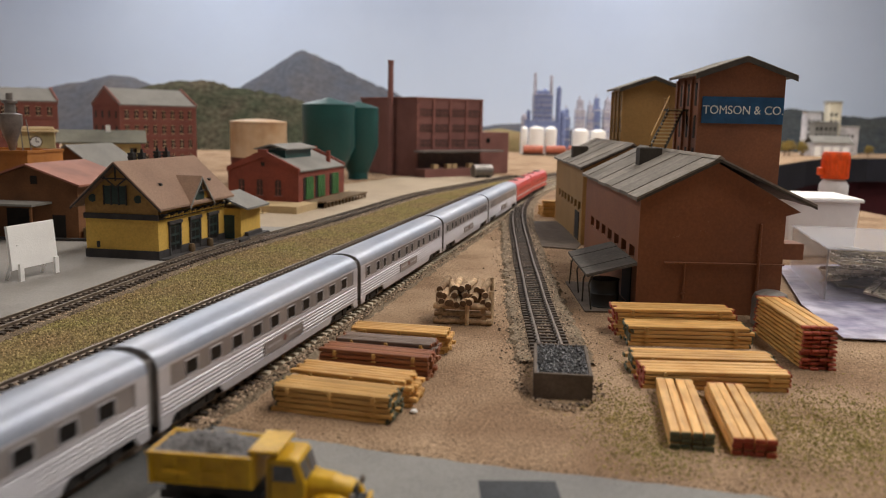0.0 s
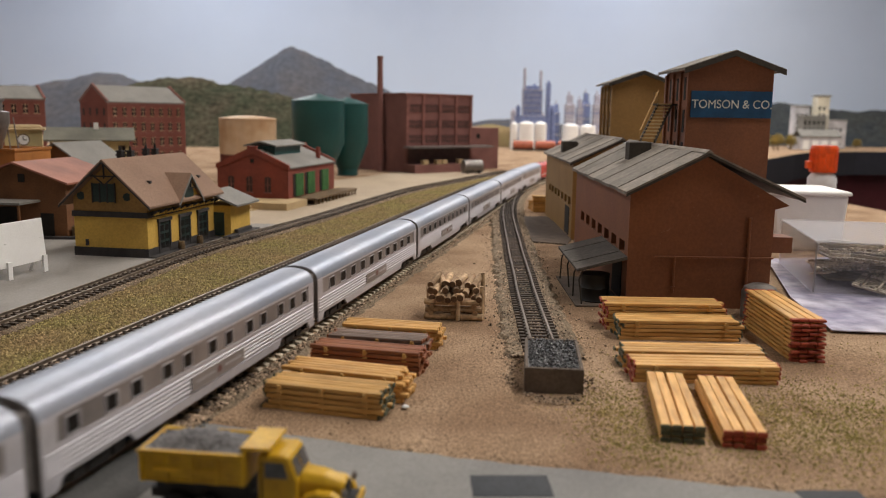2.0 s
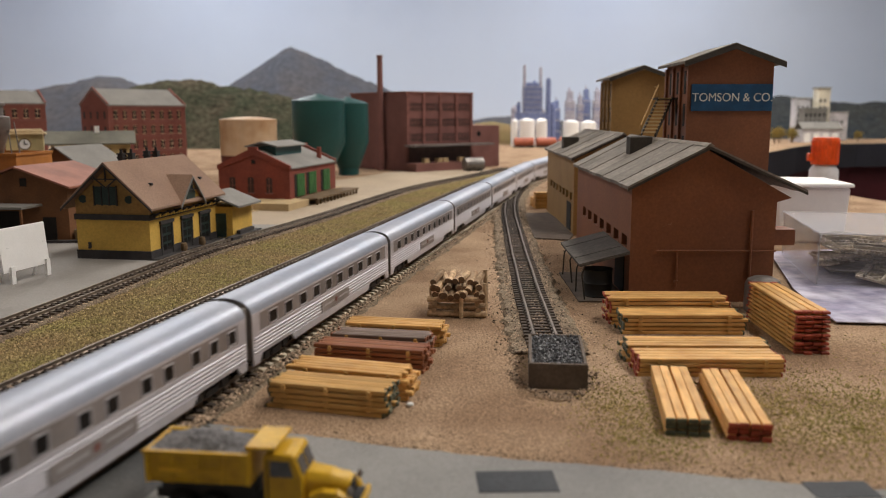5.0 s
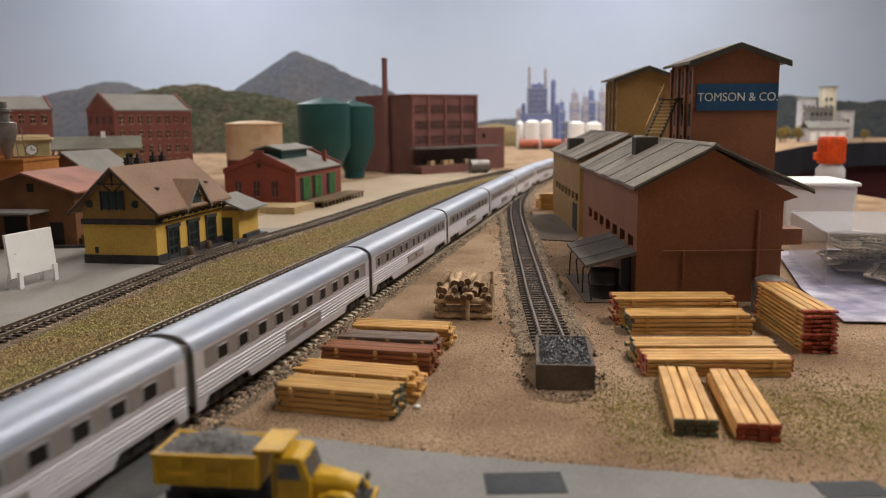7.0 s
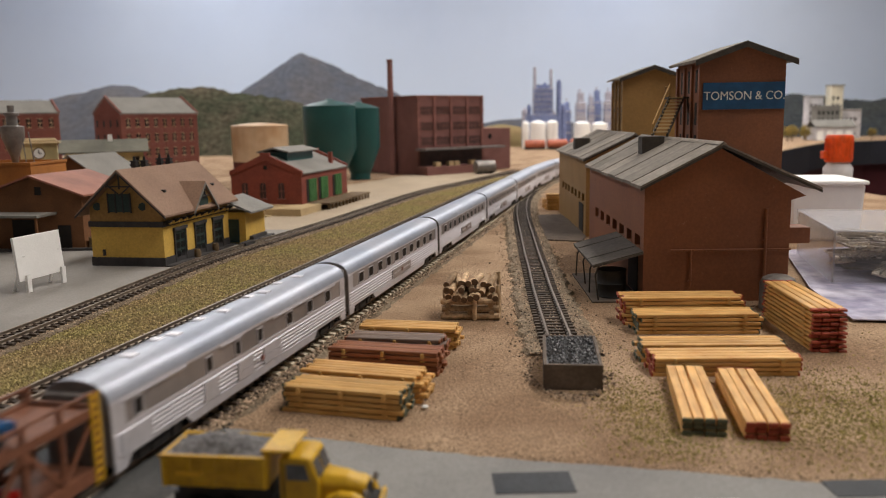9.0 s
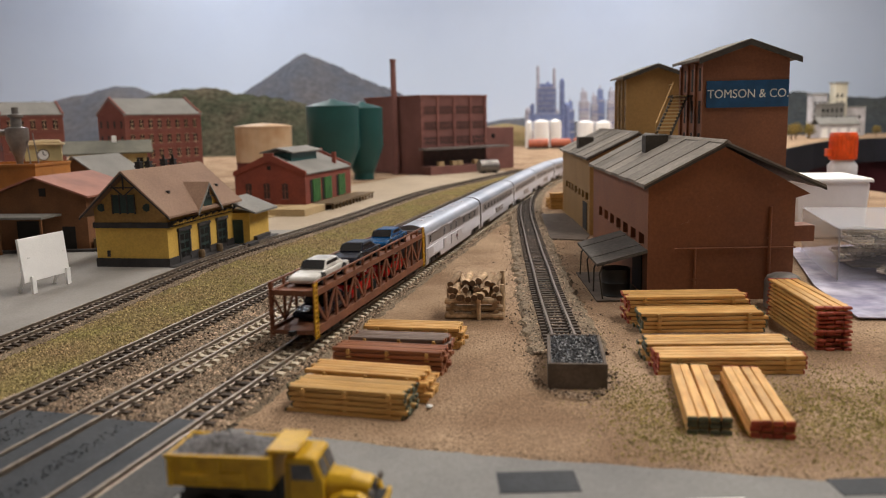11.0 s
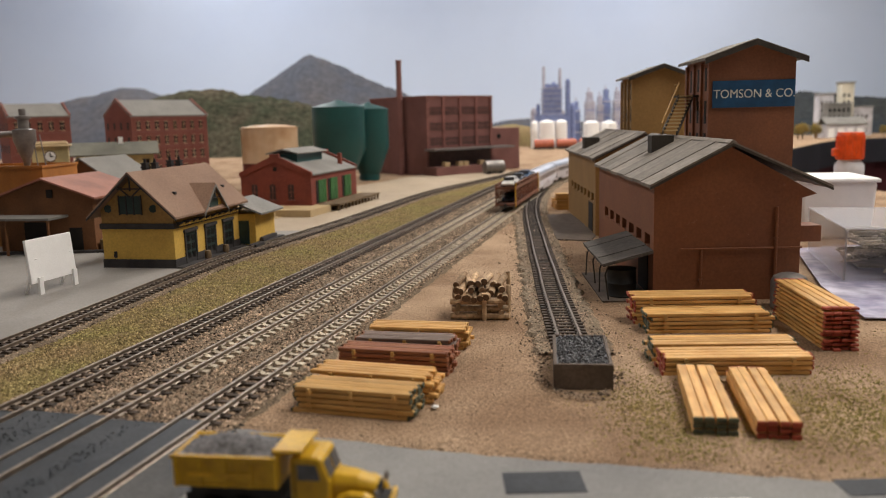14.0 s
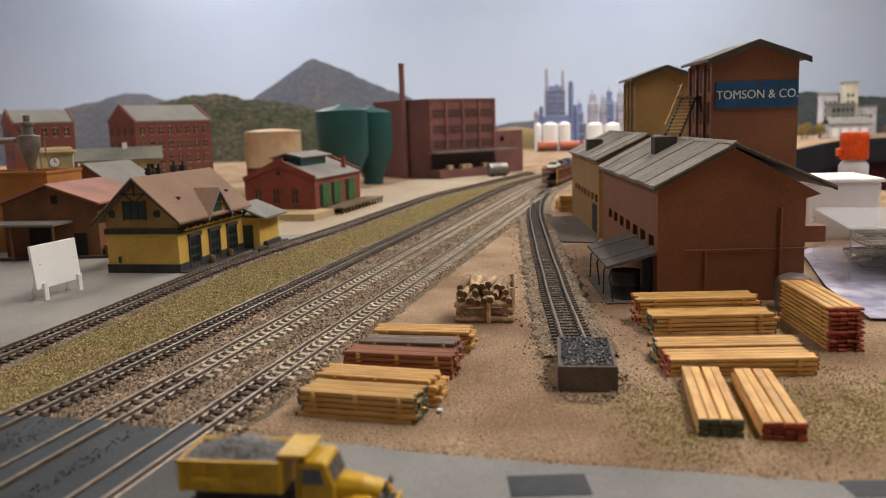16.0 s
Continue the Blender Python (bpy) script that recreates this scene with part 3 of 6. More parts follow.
for off, w, end in ((-15.75, 10.2, -35), (-47.5, 10.2, -33), (-76, 7, -60)):
    x, y, a = main_line(end, off)
    part("crossing_panel", Form().box(-w, w, -1400, 0, -1, 3.0), CROSSING, crossing, m=at(x, y, 0, -math.degrees(a)))
x, y, a = main_line(-38, 13.6)
part("crossing_panel", Form().prism([(-7.8, -1), (-7.8, 2.6), (-2, 2.4), (7.8, 0.6), (7.8, -1)], -1400, 0), CROSS_GREY, crossing, "worn grey approach ramp", m=at(x, y, 0, -math.degrees(a)))


# ---------------------------------------------------------------- the train
def bogie(parent, y, wheelbase=15.0, drop=0.0):
    b = part("truck", Form().box(-7.6, -6.6, y - 12, y + 12, 1.6, 4.2).box(6.6, 7.6, y - 12, y + 12, 1.6, 4.2)
             .box(-7, 7, y - 2.5, y + 2.5, 2.5, 5.2).box(-8.0, -7.4, y - 4, y + 4, 1.2, 3.4).box(7.4, 8.0, y - 4, y + 4, 1.2, 3.4)
             .box(-8.1, -7.5, y - 10.0, y - 6, 1.4, 4.0).box(7.5, 8.1, y - 10.0, y - 6, 1.4, 4.0).box(-8.1, -7.5, y + 6, y + 10, 1.4, 4.0).box(7.5, 8.1, y + 6, y + 10, 1.4, 4.0),
             TRUCK_BLACK, parent)
    for dy in (-wheelbase / 2, wheelbase / 2):
        q = Form()
        m = T(0, y + dy, 2.85, 0, 0, 90)
        q.turn([(0.6, -6.2), (0.6, 6.2)], 8, m)
        for s in (-1, 1):
            q.turn([(2.85, s * 4.1), (2.85, s * 5.6)], 16, m)
        part("wheelset", q, WHEEL, b, "steel wheelset")
    return b


SIDE = [(9.3, 4.2), (9.3, 12.4), (9.3, 20.4), (9.1, 21.3), (8.6, 22.5), (7.8, 23.6), (6.5, 24.6), (4.8, 25.35), (2.8, 25.8), (0.9, 26.0)]
PROFILE = SIDE + [(-x, z) for x, z in SIDE[::-1]]


def coach(label, windows, roof_bits=False, body=163.5):
    """A streamlined silver passenger car, origin over the rails at its middle, +y ahead; windows: list of (y, width)."""
    ob = thing("passenger_car", label, "train car", group="silver passenger cars")
    h = body / 2
    # shell of side, roof and ends, open window band left recessed
    q = Form()
    upper = [(9.15, 20.4), (9.05, 21.3), (8.6, 22.5), (7.8, 23.6), (6.5, 24.6), (4.8, 25.35), (2.8, 25.8), (0.9, 26.0)]
    q.prism(upper + [(-x, z) for x, z in upper[::-1]], -h, h)
    part("roof", q, SILVER, ob, "glossy silver rounded roof with a painted sky tint", smooth=True)
    part("body", Form().box(-9.0, 9.0, -h + 0.3, h - 0.3, 5.2, 20.4), LETTERBOARD, ob, "grey-beige metal side")
    part("roof_gutter", Form().box(-9.2, 9.2, -h + 0.2, h - 0.2, 19.7, 20.5), SILVER_MATT, ob)
    part("belt_rail", Form().box(-9.3, 9.3, -h + 0.2, h - 0.2, 12.6, 13.3), SILVER_MATT, ob)
    for s in (-1, 1):
        panel = part("fluted_side", Form().box(s * 9.05 - 0.2, s * 9.05 + 0.2, -h + 0.4, h - 0.4, 5.2, 12.6), SILVER_MATT, ob, "fluted bright silver panel")
        for z in (6.2, 7.45, 8.7, 9.95, 11.2):
            part("flute", Form().prism([(s * 9.2, z - 0.05), (s * 9.5, z + 0.12), (s * 9.62, z + 0.38), (s * 9.5, z + 0.64), (s * 9.2, z + 0.8)], -h + 1, h - 1), SILVER_MATT, panel, smooth=True)
        for e in (-1, 1):
            part("vestibule_panel", Form().box(s * 9.12 - 0.2, s * 9.12 + 0.2, min(e * (h - 0.2), e * (h - 6)), max(e * (h - 0.2), e * (h - 6)), 5.2, 19.7), SILVER_MATT, ob)
    for s in (-1, 1):
        q = Form().prism([(-h + 33, 5.4), (-h + 36, 2.6), (h - 36, 2.6), (h - 33, 5.4)], s * 9.2 - 0.35, s * 9.2 + 0.35, "x")
        part("skirt", q, SILVER_MATT, ob, "smooth silver skirt")
        for e in (-1, 1):
            part("skirt", Form().prism([(e * (h - 0.3), 5.4), (e * (h - 0.3), 2.4), (e * (h - 5), 2.4), (e * (h - 7.5), 5.4)], s * 9.1 - 0.35, s * 9.1 + 0.35, "x"), SILVER_MATT, ob)
        if not roof_bits:
            part("car_name_board", Form().box(s * 9.5 - 0.25, s * 9.5 + 0.25, -17, 17, 6.1, 10.6), LETTERBOARD, ob, "dull name board with illegible lettering")
        q = Form()
        for k in range(6):
            q.box(s * 9.72 - 0.06, s * 9.72 + 0.06, -14 + k * 1.9, -12.8 + k * 1.9, 8.0, 8.9).box(s * 9.72 - 0.06, s * 9.72 + 0.06, 4 + k * 1.9, 5.2 + k * 1.9, 8.0, 8.9)
        part("lettering", q, SILVER_MATT, ob)
        part("emblem", Form().turn([(1.2, 0), (1.2, 0.35)], 16, T(s * 9.5, 0, 8.5, 0, 0, 90 * s)), FACTORY_TRIM, ob, "small dull red emblem")
        for y, w in windows:
            win = part("window", Form().box(s * 9.0 - 0.1, s * 9.0 + 0.12, y - w / 2, y + w / 2, 13.9, 18.6), WINDOW, ob, "dark tinted window")
            fr = Form()
            for a, b, c, d in ((y - w / 2 - 0.35, y - w / 2, 13.9, 18.7), (y + w / 2, y + w / 2 + 0.35, 13.9, 18.7), (y - w / 2, y + w / 2, 13.9, 14.2), (y - w / 2, y + w / 2, 18.4, 18.7)):
                fr.box(s * 9.05 - 0.15, s * 9.05 + 0.2, a, b, c, d)
            part("frame", fr, SILVER_MATT, win)
    part("underframe", Form().box(-7.5, 7.5, -h + 4, h - 4, 4.4, 5.4).box(-6, 6, -26, 26, 2.4, 4.6), TRUCK_BLACK, ob)
    for e in (-1, 1):
        part("end_wall", Form().prism([(x * 0.985, z * 0.99) for x, z in PROFILE], e * (h - 0.6), e * (h + 0.1)), DIAPHRAGM, ob, "grey car end", smooth=False)
        part("diaphragm", Form().box(-7.7, 7.7, e * (h + 0.1) if e > 0 else -h - 2.1, e * (h + 2.1) if e > 0 else -h - 0.1, 4.6, 23.0), DIAPHRAGM, ob, "dark grey folding diaphragm", bevel=0.5)
        bogie(ob, e * (h - 22))
    if roof_bits:
        for s in (-1, 1):
            for y, w in ((-72, 13), (-34, 9), (-12, 11), (8, 14)):
                part("smooth_panel", Form().box(s * 9.55 - 0.2, s * 9.55 + 0.2, y - w / 2, y + w / 2, 5.6, 11.6), SILVER_MATT, ob, "smooth silver access panel")
            for y, w in ((-62, 30), (-20, 14), (40, 60)):
                part("eave_strip", Form().box(s * 9.35 - 0.15, s * 9.35 + 0.15, y - w / 2, y + w / 2, 19.2, 19.8), SILVER_MATT, ob)
        for k, y in enumerate((-60, -44, -38, -20, -8, 14, 22, 38, 52)):
            part("roof_vent", Form().box(-3.2 if k % 2 else -1.6, 0 if k % 2 else 2.4, y - 1.8, y + 1.8, 25.2, 26.4, c=0.2), SILVER_MATT, ob)
    return ob


def engine(label):
    ob = thing("locomotive", label, "locomotive", group="red locomotives")
    h = 62
    upper = [(8.8, 19.5), (7.8, 22.3), (5.5, 23.8), (2.0, 24.6)]
    part("roof", Form().prism(upper + [(-x, z) for x, z in upper[::-1]], -h, h), RED_LOCO, ob, smooth=True)
    part("body", Form().box(-8.9, 8.9, -h, h, 5, 19.6), RED_LOCO, ob, bevel=0.5)
    for s in (-1, 1):
        for y in (-40, -20, 0, 20, 40):
            part("porthole", Form().turn([(1.6, 0), (1.6, 0.3)], 12, T(s * 8.9, y, 15.5, 0, 0, 90 * s)), WINDOW, ob)
    part("stripe", Form().box(-9.0, 9.0, -h + 0.5, h - 0.5, 9, 10.2), SILVER_MATT, ob, "silver side stripe")
    for y in (20, 32, -25):
        part("roof_fan", Form().turn([(4, 24.2), (4, 25.4)], 16, T(0, y, 0)), DIAPHRAGM, ob)
    part("underframe", Form().box(-7.5, 7.5, -h + 3, h - 3, 3.0, 5.0), TRUCK_BLACK, ob)
    for e in (-1, 1):
        bogie(ob, e * 40)
        part("coupler", Form().box(-1.2, 1.2, min(e * h, e * (h + 3)), max(e * h, e * (h + 3)), 5.2, 7.0), BLACK, ob)
    return ob


def toy_car(parent_name, label, material, x, y, z, parent):
    """A sedan on the carrier, nose along -y."""
    def T(a, b, c_, *rest):
        return Matrix.Translation((x, y, z)) @ Matrix.Diagonal((1.16, 1.36, 1.22, 1)) @ Matrix.Translation((a - x, b - y, c_ - z)) @ (Euler([radians(k) for k in (rest[1:] + (rest[0],))]).to_matrix().to_4x4() if rest else Matrix())
    c = part("automobile", Form().prism([(-14, 1.2), (-14.3, 2.4), (-13.6, 3.5), (-7.5, 4.3), (9.0, 4.5), (13.4, 4.3), (14.2, 3.4), (14.2, 1.2), (11, 1.2), (10, 2.3), (7.6, 2.3), (6.6, 1.2), (-6.4, 1.2), (-7.4, 2.3), (-9.8, 2.3), (-10.8, 1.2)], -5.3, 5.3, "x", T(x, y, z)), material, parent, label, bevel=1.0)
    part("cabin", Form().put([(px * 4.9, py, 4.2) for py in (-7.0, 10.6) for px in (-1, 1)] + [(px * 3.9, py, 7.4) for py in (-2.6, 5.4) for px in (-1, 1)], [(0, 1, 5, 4), (2, 6, 7, 3), (0, 4, 6, 2), (1, 3, 7, 5), (4, 5, 7, 6), (0, 2, 3, 1)], T(x, y, z)), material, c, bevel=0.7)
    part("windscreen", Form().put([(-4.3, -6.4, 4.75), (4.3, -6.4, 4.75), (3.6, -3.1, 7.1), (-3.6, -3.1, 7.1), (-4.3, -5.8, 4.55), (4.3, -5.8, 4.55), (3.6, -2.5, 6.9), (-3.6, -2.5, 6.9)], [(0, 1, 2, 3), (7, 6, 5, 4), (0, 4, 5, 1), (1, 5, 6, 2), (2, 6, 7, 3), (3, 7, 4, 0)], T(x, y - 0.2, z + 0.1)), WINDOW, c)
    part("rear_window", Form().prism([(5.9, 6.95), (9.8, 4.8), (10.0, 4.8), (6.1, 6.95)], -3.5, 3.5, "x", T(x, y + 0.25, z + 0.15)), WINDOW, c)
    for s in (-4.4, 4.4):
        part("side_window", Form().prism([(-5.0, 4.7), (-2.9, 6.7), (4.9, 6.8), (7.4, 4.7)], s - 0.75, s + 0.05, "x", T(x, y, z)), WINDOW, c)
    for s in (-1, 1):
        for dy in (-8.6, 8.8):
            part("wheel", Form().turn([(2.1, -0.8), (2.1, 0.8)], 14, T(x + s * 4.7, y + dy, z + 2.1, 0, 0, 90)), TYRE, c)
    return c


CAR_WHITE = mat("white_car_paint", (0.75, 0.73, 0.68), 0.25, var=0.03)
CAR_NAVY = mat("navy_car_paint", (0.012, 0.014, 0.025), 0.2, var=0.05)
CAR_BLUE = mat("blue_car_paint", (0.010, 0.075, 0.20), 0.2, var=0.05)
CAR_RED = mat("red_car_paint", (0.55, 0.02, 0.015), 0.25, var=0.05)


def auto_rack():
    ob = thing("auto_carrier_wagon", "rust-brown two-level car carrier wagon loaded with toy cars", "train car")
    h = 81.5
    part("deck", Form().box(-8.6, 8.6, -h, h, 4.6, 6.2), RACK, ob, "rusty lower deck")
    part("upper_deck", Form().box(-8.4, 8.4, -h, h, 20.2, 21.2), RACK, ob, "rusty upper deck")
    bays = 14
    for s in (-1, 1):
        part("side_sill", Form().box(s * 8.9 - 0.5, s * 8.9 + 0.5, -h, h, 4.0, 7.4), RACK, ob)
        part("top_rail", Form().box(s * 8.9 - 0.45, s * 8.9 + 0.45, -h, h, 19.6, 22.0), RACK, ob)
        part("hand_rail", Form().box(s * 8.9 - 0.3, s * 8.9 + 0.3, -h, h, 24.9, 25.6), RACK, ob)
        for k in range(bays + 1):
            y = -h + 0.7 + k * (2 * h - 1.4) / bays
            part("post", Form().box(s * 8.9 - 0.45, s * 8.9 + 0.45, y - 0.6, y + 0.6, 6, 25.3), RACK, ob)
            if k < bays:
                y2 = -h + 0.7 + (k + 1) * (2 * h - 1.4) / bays
                lo, hi = (7.2, 19.8) if k % 2 else (19.8, 7.2)
                part("diagonal_brace", Form().bar((s * 8.8, y, lo), (s * 8.8, y2, hi), 0.6, 1.1), RACK, ob)
        for e in (-1, 1):
            y = e * (h - 0.9)
            lad = part("ladder", Form().box(s * 9.5 - 0.25, s * 9.5 + 0.25, y - 1.6, y - 1.0, 3.0, 25.4).box(s * 9.5 - 0.25, s * 9.5 + 0.25, y + 1.0, y + 1.6, 3.0, 25.4), YELLOW_BAR if s > 0 else RACK, ob, "yellow end ladder" if s > 0 else "rusty end ladder")
            for k in range(11):
                part("rung", Form().box(s * 9.5 - 0.2, s * 9.5 + 0.2, y - 1.0, y + 1.0, 4 + k * 2.0, 4.6 + k * 2.0), YELLOW_BAR if s > 0 else RACK, lad)
    for e in (-1, 1):
        part("end_beam", Form().box(-8.4, 8.4, min(e * h, e * (h - 1)), max(e * h, e * (h - 1)), 20.0, 22.2), RACK, ob)
        bogie(ob, e * 57)
        part("coupler", Form().box(-1.2, 1.2, min(e * h, e * (h + 3)), max(e * h, e * (h + 3)), 4.6, 6.4), BLACK, ob)
    toy_car("a", "white toy sedan", CAR_WHITE, 0, -52, 21.2, ob)
    toy_car("a", "black toy sedan", CAR_NAVY, 0, -6, 21.2, ob)
    toy_car("a", "blue toy sedan", CAR_BLUE, 0, 41, 21.2, ob)
    toy_car("a", "red toy sedan", CAR_RED, 0, -12, 6.2, ob)
    toy_car("a", "black toy sedan", CAR_NAVY, 0, -50, 6.2, ob)
    toy_car("a", "red toy sedan", CAR_RED, 0, 40, 6.2, ob)
    return ob


def even(n, a, b, w):
    return [(a + (b - a) * k / (n - 1), w) for k in range(n)]


far_away = pose(0, -1.2, 0)
coach_a = coach("silver streamlined coach with an even row of dark windows", even(10, -64, 64, 6.6))
pairs = [(y, 4.6) for y in (-70, -55, -44, -29, -18, -3, 8, 23, 34, 49, 60, 72)]
coach_b = coach("silver streamlined sleeper with unevenly spaced small windows", pairs)
baggage = coach("plain silver baggage car with few windows", [(-68, 3.0), (60, 3.0)])
dorm = coach("silver dormitory car with roof vents and a few windows", [(-70, 3.6), (-34, 3.2), (-16, 3.2), (0, 3.2), (24, 5.0), (43, 5.0), (62, 5.0)], roof_bits=True)
PITCH, SPLIT = 168.0, 618.0
TRAIN = []
order = [baggage, coach_b, coach_b, coach_a, coach_a, coach_b, coach_a, coach_a, coach_b, coach_a, coach_a, dorm]
used = set()
for k, kind in enumerate(order):
    ob = kind
    if kind.name in used:
        ob = copy_thing(kind, far_away)
    used.add(kind.name)
    TRAIN.append((ob, SPLIT - PITCH * (k + 0.5), 57.0))
rack = auto_rack()
TRAIN.append((rack, SPLIT - PITCH * 12 - 84.0, 57.0))
red_one = engine("bright red diesel locomotive with a rounded roof")
red_two = copy_thing(red_one, far_away)
TRAIN += [(red_one, SPLIT + 66, 40.0), (red_two, SPLIT + 66 + 131, 40.0)]


def on_track(s, half):
    x0, y0, _ = main_line(s - half)
    x1, y1, _ = main_line(s + half)
    return pose((x0 + x1) / 2 * MM, (y0 + y1) / 2 * MM, 4.0 * MM, 0, 0, -math.degrees(math.atan2(x1 - x0, y1 - y0)))


def gone(t):
    """How far the train has run at t seconds: an even pace, a little quicker towards the end."""
    w = min(1.0, max(0.0, (t - 12.3) / 2.6))
    return 146.5 * t + 50.0 * w * w * (3 - 2 * w)


def motions():
    for ob, s, half in TRAIN:
        walk(ob, [(t / 2, on_track(s + gone(t / 2), half)) for t in range(33)])


# ---------------------------------------------------------------- the mill with the blue sign
def mill_house(label, x, y, rz, wallm, sign, tx=58.2, ez=60.3):
    """A low gabled hall with a tall gabled tower; origin at the front left corner of the hall, y goes back."""
    ob = thing("mill_building", label, "building", x, y, -0.6, rz, group="mill buildings")
    w, d, az = 71, 172, 78
    xm = 36
    # hall walls with thickness, window slots left in the side wall
    part("wall", Form().prism([(0, 0), (w, 0), (w, 50), (w + 7, 52), (xm, az - 2.5), (0, ez - 2)], 0, 3), wallm, ob)
    part("wall", Form().prism([(0, 0), (w, 0), (w, 50), (xm, az - 2.5), (0, ez - 2)], d - 3, d), wallm, ob)
    part("wall", Form().box(w - 3, w, 3, d - 3, 0, 51), wallm, ob)
    side = Form().box(0, 3, 3, d - 3, 0, 25.8).box(0, 3, 3, d - 3, 32.0, ez - 2)
    slots = 7
    y0, y1 = 8, 155
    step = (y1 - y0) / slots
    side.box(0, 3, 3, y0, 25.8, 32.0).box(0, 3, y1, d - 3, 25.8, 32.0)
    for k in range(slots):
        side.box(0, 3, y0 + k * step + step * 0.62, y0 + (k + 1) * step, 25.8, 32.0)
    part("wall", side, wallm, ob)
    # Dark panels fill the slots in place of the hall's inner shade.
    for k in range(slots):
        part("window", Form().box(2.6, 3.4, y0 + k * step, y0 + k * step + step * 0.62, 25.8, 32.0), DARK, ob, "narrow window, inner shade drawn as a dark panel")
    # roof in long strips
    n = 8
    for k in range(n):
        a, b = -4 + k * (d + 8) / n, -4 + (k + 1) * (d + 8) / n - 0.5
        up = 0.35 * (k % 2)
        part("roof_panel", Form().prism([(-3, ez - 3.8 + up), (xm, az - 1.4 + up), (xm, az + up), (-3, ez - 2.2 + up)], a, b), ROOF_GREY, ob)
        part("roof_panel", Form().prism([(xm, az - 1.4 + up), (w + 13, 54.6 + up), (w + 13, 56.2 + up), (xm, az + up)], a, b), ROOF_GREY, ob)
    part("fascia_board", Form().prism([(-3, ez - 4.6), (xm, az - 2.2), (w + 13, 53.8), (w + 13, 55.0), (xm, az - 0.9), (-3, ez - 3.2)], -4.4, -3.9), ROOF_DARK, ob)
    part("ridge_cap", Form().prism([(xm - 2, az - 0.6), (xm, az + 0.9), (xm + 2, az - 0.6)], -4.4, d + 4), ROOF_GREY, ob)
    # pipes on the front wall
    part("pipe", Form().rod((13, -0.9, 26), (w + 0.5, -0.9, 26), 0.5).rod((23, -0.9, 26), (23, -0.9, 8), 0.6).rod((59, -1.0, 46), (59, -1.0, 12), 0.8).box(22, 24, -1.6, 0, 10, 11).box(58, 60, -1.6, 0, 30, 31), wallm, ob, "thin wall pipe painted like the wall")
    part("side_chute", Form().box(w, w + 14, 10, 24, 27, 35), wallm, ob, "square duct on the side wall")
    if sign:
        # awning over the loading place
        aw = part("awning", Form().prism([(-24.5, 17.6), (0, 24.0), (0, 25.0), (-24.5, 18.6)], 0, 71, "y"), AWNING, ob, "weathered grey awning")
        for k in range(4):
            up = 0.15 + 0.2 * (k % 2)
            part("awning_sheet", Form().prism([(-24.8, 18.4 + up), (0, 24.9 + up), (0, 25.4 + up), (-24.8, 18.9 + up)], 0.2 + k * 17.7, 17.6 + k * 17.7), AWNING, aw)
        for yy, lean in ((2, 1.0), (19, -0.8), (43, 0.6), (66, -1.2)):
            part("post", Form().rod((-22.5 + lean, yy - lean, 0), (-23.2, yy, 13.5), 0.42, 6).rod((-23.2, yy, 13.5), (-21.0, yy + 0.6, 18.8), 0.42, 6), ROOF_DARK, aw, "thin bent wire post")
        # Added dark slab; the ground under the awning is plain dirt.
        part("loading_floor", Form().box(-25, 0, -2, 74, 0.2, 1.0), BUNKER, ob, "dark brown slab added over the dirt under the awning")
    # Dark panel on the wall stands for the doorway's inner shade.
    part("door", Form().box(-0.5, 0.4, 12, 34, 2, 24), DARK, ob, "doorway under the awning, inner shade drawn as a dark panel")
    # box dormer on the ridge with stairs to the tower
    dm = part("roof_box", Form().box(*((18, 31, 91, 102) if sign else (4, 17, 91, 104)), 62, 79.5 if sign else 73, c=0.6), ROOF_DARK, ob, "dark box on the roof")
    # tower
    ty, tw, td, te, ta = 114, 51, 56, 126.0, 134.5
    part("tower_wall", Form().prism([(tx, 0), (tx + tw, 0), (tx + tw, te - 1), (tx + tw / 2, ta - 1.8), (tx, te - 1)], ty, ty + 3).prism(
        [(tx, 0), (tx + tw, 0), (tx + tw, te - 1), (tx + tw / 2, ta - 1.8), (tx, te - 1)], ty + td - 3, ty + td).box(tx + tw - 3, tx + tw, ty + 3, ty + td - 3, 0, te - 1).box(
        tx, tx + 3, ty + 3, ty + td - 3, 0, te - 1), wallm, ob)
    for k in range(4):
        yy = ty + 1 + k * (td - 4) / 3
        part("pilaster", Form().box(tx - 1.4, tx, yy - 1.2, yy + 2.2, 50, te - 4), wallm, ob)
    for yy in (ty + 10, ty + 27, ty + 44):
        for z in (72, 92, 112):
            part("window", Form().box(tx - 0.35, tx + 0.2, yy - 2, yy + 2, z - 7, z + 7), DARK, ob, "dark slit window")
    for k in range(4):
        a, b = ty - 5 + k * (td + 10) / 4, ty - 5 + (k + 1) * (td + 10) / 4 - 0.4
        part("roof_panel", Form().prism([(tx - 5, te - 3.4), (tx + tw / 2, ta - 1.2), (tx + tw / 2, ta + 0.6), (tx - 5, te - 1.6)], a, b), ROOF_GREY, ob)
        part("roof_panel", Form().prism([(tx + tw / 2, ta - 1.2), (tx + tw + 5.5, te - 3.8), (tx + tw + 5.5, te - 2.0), (tx + tw / 2, ta + 0.6)], a, b), ROOF_GREY, ob)
